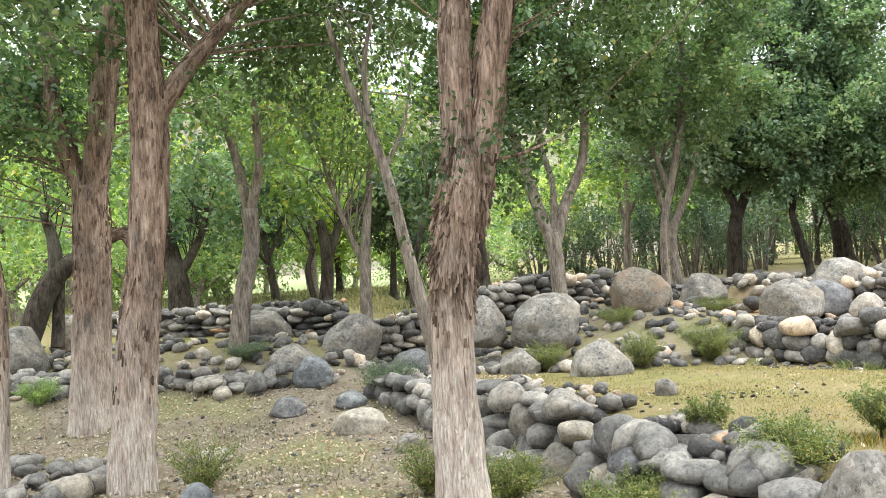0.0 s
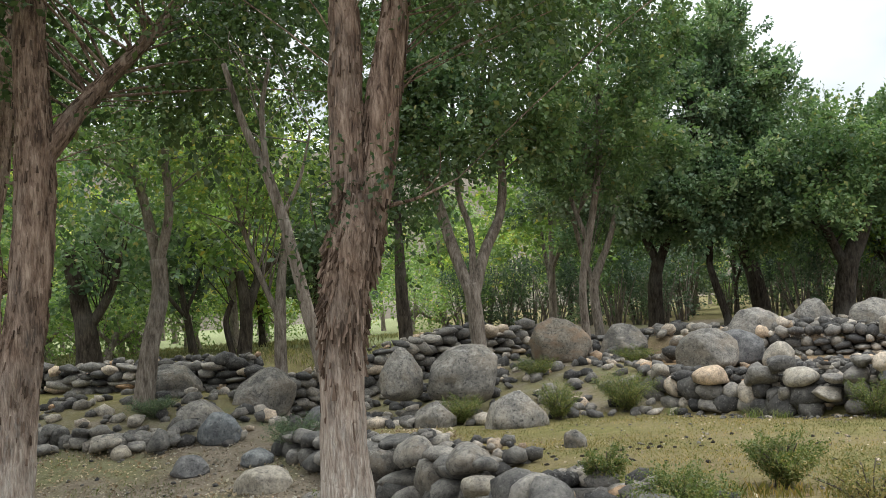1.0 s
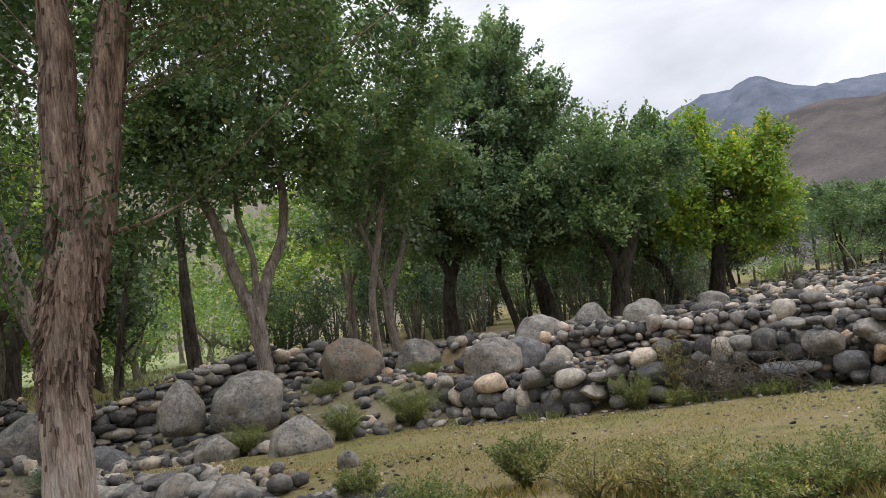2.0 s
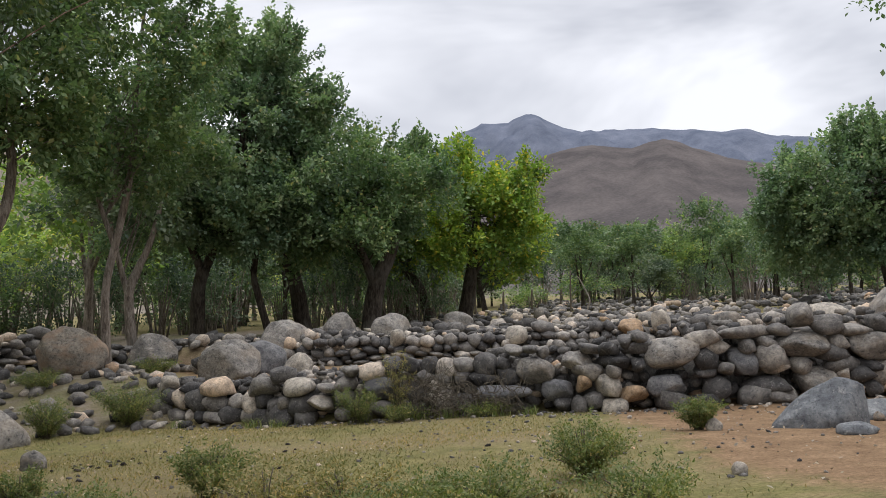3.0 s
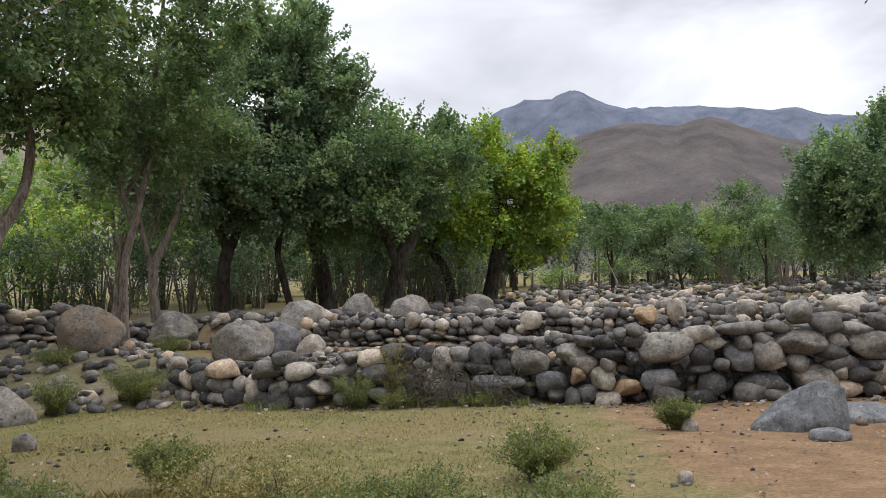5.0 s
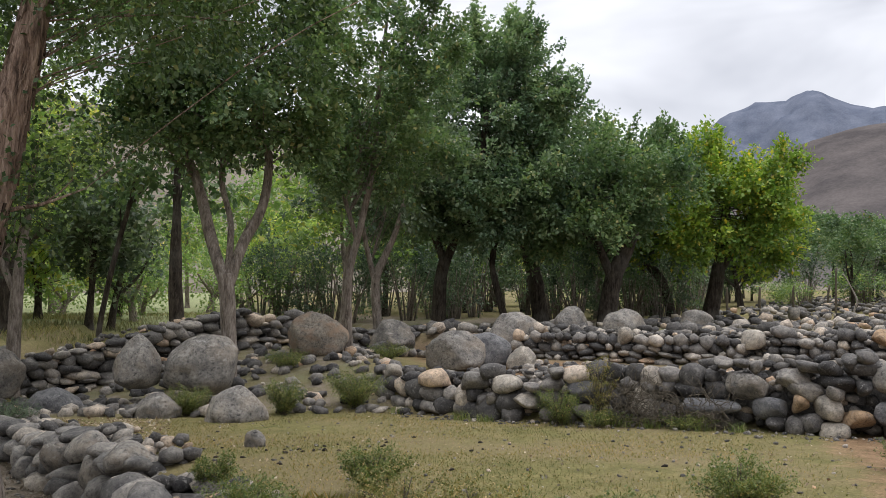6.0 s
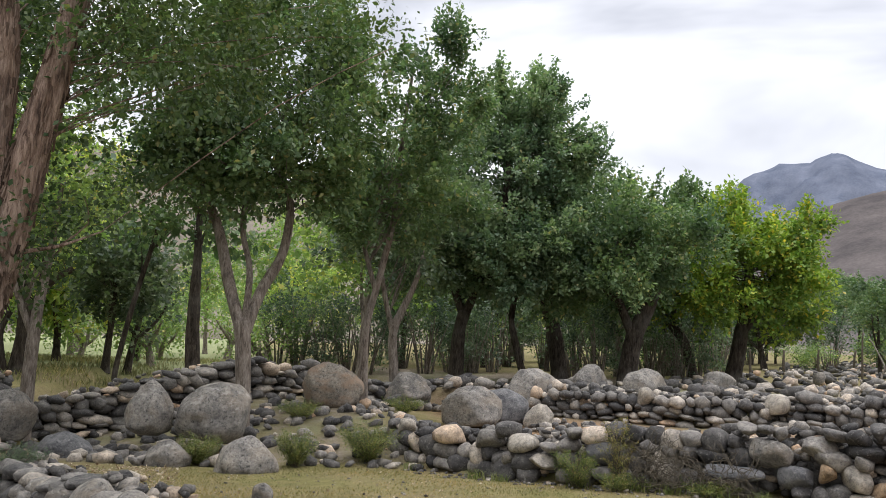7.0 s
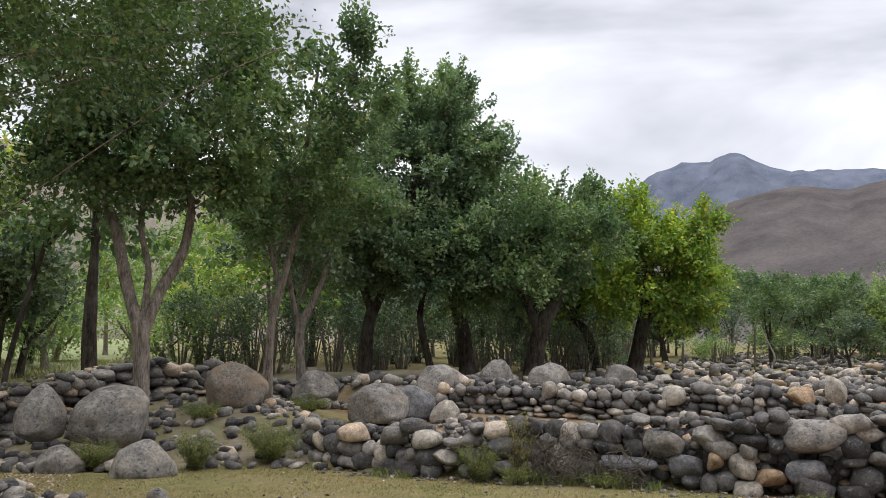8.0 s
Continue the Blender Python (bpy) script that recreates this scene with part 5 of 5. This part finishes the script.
# single trees at the far edge of the stone field: bearing, distance, kind, size
for az, d, kind, s in EDGE_TREES:
    x, y = 1 + d * math.sin(radians(az)), d * math.cos(radians(az))
    ob = copy_thing(KINDS[kind], Matrix.Translation((x, y, ground_h(x, y) - 0.02)) @ Matrix.Rotation(az, 4, "Z"))
    ob.scale = (s * 1.25, s * 1.25, s)


def thicket(label, tall, seed):
    """A shrub of many thin upright stems with sparse greyish leaves."""
    rg = random.Random(seed)
    root = tagged(new("thicket_shrub"), label, "shrub", "shrubs of the thicket")
    limbs = []
    for k in range(11):
        a, lean = rg.uniform(0, 6.28), rg.uniform(0.1, 0.9)
        h = tall * rg.uniform(0.6, 1.1)
        limbs.append([(0.3 * lean * math.cos(a), 0.3 * lean * math.sin(a), -0.1, 0.045), (0.6 * lean * math.cos(a), 0.6 * lean * math.sin(a), h * 0.45, 0.032), (1.1 * lean * math.cos(a), 1.1 * lean * math.sin(a), h, 0.01)])
    for limb in limbs:
        v, f, _ = tube(limb, 5, 3, seed, 0.1)
        part_of("stem", mesh("stem", v, f, BARK_GREY), root)
    tw = crown_twigs([(0, 0, tall * 0.75, 0.95, tall * 0.35, 62), (0, 0, tall * 0.35, 0.9, tall * 0.25, 30)], seed, 0.5)
    tagged(part_of("foliage", leaf_cloud("foliage", tw, 12, 0.075, LEAF_BLUE, seed, 0.2, 0.4, 0.22, 3), root), kind="stuff")
    return root


SHRUBS = [thicket("greyish green thicket shrub with thin stems", 2.6, 201), thicket("grey-green thicket shrub with thin stems", 2.2, 202)]
rnd = random.Random(99)
for k in range(40):
    az, d = radians(rnd.uniform(3, 36)), rnd.uniform(33, 46)
    if k >= 26:
        az, d = radians(rnd.uniform(33, 58)), rnd.uniform(50, 62)
    if k >= 32:
        az, d = radians(rnd.uniform(16, 58)), rnd.uniform(56, 66)
    x, y = 1 + d * math.sin(az), d * math.cos(az)
    m = Matrix.Translation((x, y, ground_h(x, y))) @ Matrix.Rotation(rnd.uniform(0, 6.28), 4, "Z")
    ob = SHRUBS[k] if k < 2 else copy_thing(SHRUBS[k % 2], m)
    ob.matrix_world = m
    s = rnd.uniform(0.8, 1.3)
    ob.scale = (s, s, s)


# ---- mountains ----
def mountain(name, label, mat, ridge, dist, depth, base, seed, rough):
    """A range of hills: a height sheet whose ridge follows (bearing, elevation) rows at a distance, falling to the valley."""
    na, nd = 340, 52
    az = np.linspace(ridge[0][0], ridge[-1][0], na)
    el = np.interp(az, [r[0] for r in ridge], [r[1] for r in ridge])
    v, f = [], []
    for j in range(nd):
        t = j / (nd - 1)
        for i in range(na):
            d = dist - depth * (1 - t / 0.8) if t < 0.8 else dist + depth * (t - 0.8) * 1.5
            prof = smoothstep(0, 0.8, t) ** 1.15 if t < 0.8 else 1 - (t - 0.8) * 2.2
            a = radians(az[i])
            x, y = d * math.sin(a), d * math.cos(a)
            top = dist * math.tan(radians(el[i]))
            across, up = a * dist, top * prof * 1.4
            nz = noise.fractal(Vector((across, up, seed * 900)) * (16.0 / dist), 0.75, 2.1, 7)
            rib = abs(noise.fractal(Vector((across * 1.25 + up * 0.5, up * 0.35, seed * 500)) * (11.0 / dist), 0.9, 2.0, 4))
            z = base + (top - base) * prof + rough * top * (nz * 0.3 - rib * 0.9) * prof * (1 - min(1, max(0, (t - 0.5) / 0.28)) * 0.86)
            v.append((x, y, z))
    for j in range(nd - 1):
        for i in range(na - 1):
            o = j * na + i
            f.append((o, o + 1, o + na + 1, o + na))
    return tagged(new(name, mesh(name, v, f, mat)), label, "mountain", kind="structure")


mountain("backdrop_far_range", "distant mountain range with a rocky summit, blue with haze", HILL_HAZED,
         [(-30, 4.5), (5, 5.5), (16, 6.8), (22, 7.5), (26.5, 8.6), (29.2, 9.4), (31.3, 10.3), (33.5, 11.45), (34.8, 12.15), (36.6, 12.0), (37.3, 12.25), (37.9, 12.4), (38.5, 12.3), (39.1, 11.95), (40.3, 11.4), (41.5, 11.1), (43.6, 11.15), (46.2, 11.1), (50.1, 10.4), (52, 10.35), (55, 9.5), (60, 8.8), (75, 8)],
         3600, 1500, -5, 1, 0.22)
mountain("backdrop_brown_hill", "bare brown hill below the mountains", HILL_BROWN,
         [(22, 3.2), (30, 6.3), (36.7, 8.8), (38.8, 9.4), (40.7, 9.8), (42.2, 9.95), (43.3, 9.75), (44.8, 9.5), (46.0, 9.85), (46.9, 10.05), (47.7, 9.8), (48.7, 9.3), (50.9, 8.5), (52.6, 8.05), (54.4, 7.8), (60, 7.2), (75, 6)], 1500, 900, -2, 2, 0.07)
mountain("backdrop_near_slope", "pale dry hillside behind the wood", HILL_PALE, [(-70, 10), (-40, 14), (-20, 13), (-5, 11.5), (6, 10.0), (14, 6.5), (22, 3.5), (32, 1.2), (40, 0.4)], 420, 230, 0, 3, 0.12)


# ---- weeds, bushes and grass ----
def bush(x, y, wide, tall, leaf, seed, label, stems=26, leaves=190, size=0.0125):
    rg = random.Random(seed)
    root = tagged(new("bush"), label, "bush")
    root.location = (x, y, ground_h(x, y))
    v, f, tw = [], [], []
    for k in range(stems):
        a, lean = rg.uniform(0, 6.28), rg.random() ** 0.7
        h = tall * rg.uniform(0.6, 1.05) * (1 - 0.35 * lean)
        tip = np.array([math.cos(a) * lean * wide, math.sin(a) * lean * wide, h])
        mid = tip * np.array([0.45, 0.45, 0.6])
        tv, tf, _ = tube([(rg.gauss(0, 0.02), rg.gauss(0, 0.02), -0.03, 0.006), (*mid, 0.004), (*tip, 0.0015)], 4, 2, 1, 0)
        f += [tuple(i + len(v) for i in q) for q in tf]
        v += tv
        for t in (0.2, 0.42, 0.65, 0.85, 1.0):
            p = tip * np.array([t ** 1.3, t ** 1.3, t]) + np.array([rg.gauss(0, 0.015), rg.gauss(0, 0.015), 0])
            d = np.array([math.cos(a) + rg.gauss(0, 0.6), math.sin(a) + rg.gauss(0, 0.6), 0.7])
            tw.append((*p, *(d / np.linalg.norm(d))))
    tagged(part_of("stem_tuft", mesh("stem_tuft", v, f, TWIG), root), kind="stuff")
    tagged(part_of("foliage", leaf_cloud("foliage", tw, max(1, leaves // 5), size, leaf, seed, 0.1, 0.16 * wide + 0.03, 0.2, 3), root), kind="stuff")
    return root


for x, y, wide, tall, leaf, seed, stems, label in [
    (5.22, 4.75, 0.29, 0.38, LEAF_WEED, 61, 56, "small green bush on the grass"), (2.87, 5.95, 0.24, 0.34, LEAF_WEED, 62, 50, "leafy green weed bush"),
    (1.95, 5.3, 0.3, 0.32, LEAF_WEED, 63, 60, "low green bush at the stone bank"), (3.3, 4.7, 0.4, 0.26, LEAF_DRY, 64, 18, "straw-coloured tall weeds in grass"),
    (3.9, 4.0, 0.38, 0.2, LEAF_WEED, 65, 36, "low weeds in the grass"), (4.5, 3.5, 0.34, 0.2, LEAF_WEED, 66, 36, "low weeds in the grass"),
    (3.35, 4.0, 0.36, 0.2, LEAF_WEED, 67, 36, "low weeds in the grass"), (2.9, 4.9, 0.35, 0.3, LEAF_DRY, 68, 18, "straw-coloured tall weeds in grass"),
    (7.75, 5.95, 0.2, 0.3, LEAF_WEED, 69, 40, "small bush beside a pale stone"), (3.85, 13.7, 0.5, 0.62, LEAF_WEED, 70, 80, "green bush at the end of the wall"),
    (2.65, 13.2, 0.34, 0.55, LEAF_WEED, 71, 50, "green weed bush beside a boulder"), (1.15, 13.6, 0.35, 0.45, LEAF_WEED, 72, 46, "green weeds beside a boulder"),
    (0.25, 7.0, 0.4, 0.32, LEAF_WEED, 73, 60, "green ferny weeds beside a trunk"), (-2.6, 7.9, 0.3, 0.55, LEAF_WEED, 74, 34, "upright leafy weed in the yard"),
    (-0.45, 7.4, 0.3, 0.5, LEAF_WEED, 75, 34, "upright leafy weed in the yard"), (-1.2, 12.3, 0.42, 0.45, LEAF_BLUE, 76, 60, "dark green bush among boulders"),
    (-3.9, 14.6, 0.4, 0.3, LEAF_BLUE, 77, 40, "low green plant at a trunk"), (1.72, 6.3, 0.13, 0.3, LEAF_WEED, 78, 30, "green weeds among the stones"),
    (1.12, 6.75, 0.2, 0.3, LEAF_WEED, 79, 30, "green weeds on the stone bank"), (6.35, 10.85, 0.3, 0.5, LEAF_WEED, 80, 40, "green weeds at the foot of the wall"),
    (2.9, 16.6, 0.4, 0.35, LEAF_WEED, 81, 40, "green weeds between boulders"), (1.1, 5.7, 0.32, 0.24, LEAF_WEED, 82, 50, "low green weeds near the bank"),
    (-6.6, 12.6, 0.3, 0.4, LEAF_MID, 83, 40, "green weeds behind a trunk"), (5.2, 18.0, 0.4, 0.35, LEAF_WEED, 84, 40, "low shrub on the terrace"),
    (12.4, 9.5, 0.35, 0.3, LEAF_DRY, 85, 40, "yellow-green plant on the wall")]:
    bush(x, y, wide, tall, leaf, seed, label, stems)
def dead_bush(x, y, wide, deep, tall, turn, seed, label, twigs=170):
    """A heap of dry crooked twigs, tangled, one joined tuft under its root."""
    rg = random.Random(seed)
    root = tagged(new("dead_bush"), label, "bush")
    root.matrix_world = Matrix.Translation((x, y, ground_h(x, y))) @ Matrix.Rotation(turn, 4, "Z")
    v, f = [], []
    for k in range(twigs):
        a, out = rg.uniform(0, 6.28), rg.random() ** 0.5
        at = Vector((math.cos(a) * out * wide, math.sin(a) * out * deep, rg.uniform(0.02, 0.9) * tall * (1 - 0.5 * out * out)))
        way = Vector((rg.gauss(0, 1), rg.gauss(0, 0.6), rg.gauss(0.25, 0.7))).normalized()
        r, line = rg.uniform(0.003, 0.008), []
        for q in range(6):
            line.append((at.x, at.y, max(at.z, -0.02), r * (1 - 0.15 * q)))
            way = (way + Vector((rg.gauss(0, 0.5), rg.gauss(0, 0.4), rg.gauss(0, 0.5)))).normalized()
            at = at + way * rg.uniform(0.04, 0.11)
        tv, tf, _ = tube(line, 4, 1, 1, 0)
        f += [tuple(i + len(v) for i in q) for q in tf]
        v += tv
    tagged(part_of("tangle", mesh("tangle", v, f, TWIG), root), kind="stuff")
    return root


dead_bush(7.27, 10.13, 0.5, 0.25, 0.8, radians(-45), 90, "dead grey-brown twiggy bush against the wall", 230)
dead_bush(7.83, 9.6, 0.4, 0.2, 0.5, radians(-45), 91, "low tangle of dead twigs against the wall", 130)


def grass_tuft(x, y, tall, seed, label, count=70):
    """A clump of arching grass blades."""
    rg = random.Random(seed)
    v, f = [], []
    for k in range(count):
        a, h, out = rg.uniform(0, 6.28), tall * rg.uniform(0.5, 1.1), rg.uniform(0.3, 1.2) * tall
        bx, by = rg.gauss(0, 0.08), rg.gauss(0, 0.05)
        dx, dy, w, o = math.cos(a), math.sin(a), rg.uniform(0.003, 0.006), len(v)
        for t in (0.0, 0.4, 0.75, 1.0):
            px, py, pz = bx + dx * out * t * t, by + dy * out * t * t, h * (1.5 * t - 0.7 * t * t) - 0.01
            ww = w * (1 - 0.85 * t)
            v += [(px - dy * ww, py + dx * ww, pz), (px + dy * ww, py - dx * ww, pz)]
        f += [(o + 2 * q, o + 2 * q + 1, o + 2 * q + 3, o + 2 * q + 2) for q in range(3)]
    ob = tagged(new("grass_tuft", mesh("grass_tuft", v, f, LEAF_TUFT)), label, "grass tuft", "grass tufts at the wall")
    ob.location = (x, y, ground_h(x, y))
    return ob


for k, (at, out, tall) in enumerate([(2.6, 0.5, 0.2), (3.0, 0.4, 0.16), (4.2, 0.45, 0.18), (4.9, 0.35, 0.22), (5.15, 0.45, 0.26), (5.5, 0.5, 0.2), (5.9, 0.45, 0.22), (6.2, 0.5, 0.18), (6.6, 0.4, 0.16), (1.2, 0.5, 0.18)]):
    x, y, a = along(FRONT, at)
    grass_tuft(x + math.sin(a) * out, y - math.cos(a) * out, tall, 400 + k, "tuft of fresh green grass at the wall's foot")
bush(6.7, 10.3, 0.28, 0.24, LEAF_WEED, 92, "green weeds growing through a dead bush", 16)
bush(6.8, 10.5, 0.2, 1.0, LEAF_DRY, 93, "tall pale weed beside a dead bush", 20)
bush(7.6, 9.6, 0.3, 0.16, LEAF_WEED, 94, "low weeds at the foot of the wall", 14)


def blades(name, label, count, region, tall, leaf, seed, lean=0.4, width=0.006):
    """Grass: many single bent blades in one mesh. region(rg, n) gives the places."""
    rg = np.random.default_rng(seed)
    x, y = region(rg, count)
    z = height(x, y)
    n = len(x)
    a = rg.uniform(0, 2 * np.pi, n)
    h = tall * rg.uniform(0.4, 1.3, n)
    dx, dy = np.cos(a), np.sin(a)
    b = rg.uniform(0.1, 1.0, n) * lean * h
    c = np.stack([x, y, z - 0.01], 1)
    side = np.stack([-dy, dx, np.zeros(n)], 1) * width * rg.uniform(0.6, 1.5, (n, 1))
    mid = c + np.stack([dx * b * 0.35, dy * b * 0.35, h * 0.6], 1)
    tip = c + np.stack([dx * b, dy * b, h], 1)
    v = np.stack([c - side, c + side, mid + side * 0.8, tip, mid - side * 0.8], 1).reshape(-1, 3)
    me = bpy.data.meshes.new(name)
    me.vertices.add(5 * n)
    me.vertices.foreach_set("co", v.reshape(-1))
    me.loops.add(5 * n)
    me.loops.foreach_set("vertex_index", np.arange(5 * n, dtype=np.int32))
    me.polygons.add(n)
    me.polygons.foreach_set("loop_start", np.arange(0, 5 * n, 5, dtype=np.int32))
    me.polygons.foreach_set("loop_total", np.full(n, 5, dtype=np.int32))
    me.update(calc_edges=True)
    me.materials.append(leaf)
    return tagged(new(name, me), label, "grass", kind="stuff")


def terrace_places(rg, n):
    x, y = rg.uniform(0.5, 9.5, n), rg.uniform(3.2, 14, n)
    edge = np.interp(y, [3, 5, 6, 7, 9, 12.5, 15], [3.0, 2.0, 1.5, 1.25, 0.7, -0.8, -2.0])
    w = (x - WALL_A[0]) * WALL_N[0] + (y - WALL_A[1]) * WALL_N[1]
    clear = x - np.interp(y, [2, 4.4, 6, 8.5, 10], [4.9, 5.6, 6.8, 8.4, 13])
    patch = np.sin(x * 1.7 + 1.1 * y) + np.sin(y * 2.3 - x * 0.8)
    keep = (x > edge) & (w < -0.7) & (clear < rg.normal(-0.1, 0.4, n)) & (patch + rg.normal(0, 0.9, n) > -0.6)
    return x[keep], y[keep]


def weedy_places(rg, n):
    x, y = rg.uniform(1.6, 5.6, n), rg.uniform(3.0, 6.0, n)
    edge = np.interp(y, [3, 5, 7], [3.1, 2.2, 1.4])
    patch = np.sin(x * 3.1 + 2.0 * y) + np.sin(y * 4.3 - x * 1.8)
    keep = (x > edge) & (x < 4.4) & (y + 0.45 * x < 6.9) & (patch + rg.normal(0, 0.5, n) > 0.3)
    return x[keep], y[keep]


def yard_places(rg, n):
    x, y = rg.uniform(-6.5, 1.0, n), rg.uniform(4.5, 13, n)
    patch = np.sin(x * 1.9 + 1.3 * y) + np.sin(y * 2.1 - x * 1.2)
    keep = (patch + rg.normal(0, 0.4, n) > 0.9)
    return x[keep], y[keep]


blades("short_grass", "short dry grazed grass", 85000, terrace_places, 0.028, LEAF_DRY, 1, 1.0, 0.0035)
blades("tall_grass", "tall weedy grass with straw stems", 16000, weedy_places, 0.10, LEAF_DRY, 2, 0.7, 0.0022)
blades("yard_grass", "thin grass in the yard", 26000, yard_places, 0.045, LEAF_WEED, 3, 0.8, 0.004)


def litter(name, label, count, box, size, seed):
    rg = np.random.default_rng(seed)
    x, y = rg.uniform(box[0], box[1], count), rg.uniform(box[2], box[3], count)
    tw = np.stack([x, y, height(x, y) + 0.012, rg.normal(0, 1, count), rg.normal(0, 1, count), np.zeros(count)], 1)
    me = leaf_cloud(name, tw, 1, size, LITTER, seed, 0.0, 0.0)
    return tagged(new(name, me), label, "leaf litter", kind="stuff")


litter("fallen_leaves", "dry fallen leaves on the earth", 17000, (-7, 1.0, 4.5, 13), 0.027, 5)
litter("fallen_leaves", "few dry leaves on the grass", 1300, (1.0, 10.5, 3.2, 13), 0.02, 6)


# ---- posts in the stone field ----
def post(x, y, tall, r, label, seed):
    rg = random.Random(seed)
    z = ground_h(x, y)
    v, f, _ = tube([(0, 0, -0.2, r), (rg.gauss(0, 0.03), 0, tall * 0.5, r * 0.9), (rg.gauss(0, 0.06), rg.gauss(0, 0.04), tall, r * 0.7)], 7, 4, seed, 0.1)
    ob = tagged(new("fence_post", mesh("fence_post", v, f, TWIG)), label, "post")
    ob.location = (x, y, z)
    return ob


post(28.2, 32.0, 2.15, 0.05, "thin dark wooden post among stones", 1)
for k in range(14):
    d = 44 + 3.2 * k
    a = radians(34 + 1.9 * k)
    post(1 + d * math.sin(a), d * math.cos(a), 1.3, 0.07, "grey wooden post at the field edge", 10 + k)


# ---- a bare crooked branch standing in the stones, and the pale saplings under the far trees ----
def dead_branch(x, y):
    path = [(0.02, 0, -0.15, 0.024), (0.0, 0, 0.30, 0.022), (0.07, 0, 0.52, 0.021), (-0.05, 0.02, 0.84, 0.017), (-0.18, 0.03, 1.10, 0.013), (-0.24, 0.02, 1.17, 0.008)]
    turn = radians(-42)
    line = [(px * math.cos(turn) - py * math.sin(turn), px * math.sin(turn) + py * math.cos(turn), pz, r) for px, py, pz, r in path]
    v, f, _ = tube(line, 7, 5, 5, 0.12)
    ob = tagged(new("dead_branch", mesh("dead_branch", v, f, BARK_PALE)), "pale crooked dead branch standing among stones", "branch")
    ob.matrix_world = Matrix.Translation((x, y, ground_h(x, y) - 0.2)) @ Matrix.Scale(1.75, 4)
    return ob


dead_branch(27.0, 29.4)


def meadow_places(rg, n):
    x, y = rg.uniform(-16, 6, n), rg.uniform(19, 40, n)
    patch = np.sin(x * 0.9 + 0.7 * y) + np.sin(y * 1.1 - x * 0.6)
    behind = y - np.interp(x, [-16, -7.2, -2.6, 2.9, 6], [21, 18.6, 17.4, 20.9, 23])
    keep = (behind > 0.6) & (patch + rg.normal(0, 0.6, n) > -0.5)
    return x[keep], y[keep]


blades("meadow_grass", "tall pale green meadow grass under the trees", 26000, meadow_places, 0.17, LEAF_MEADOW, 7, 0.8, 0.010)
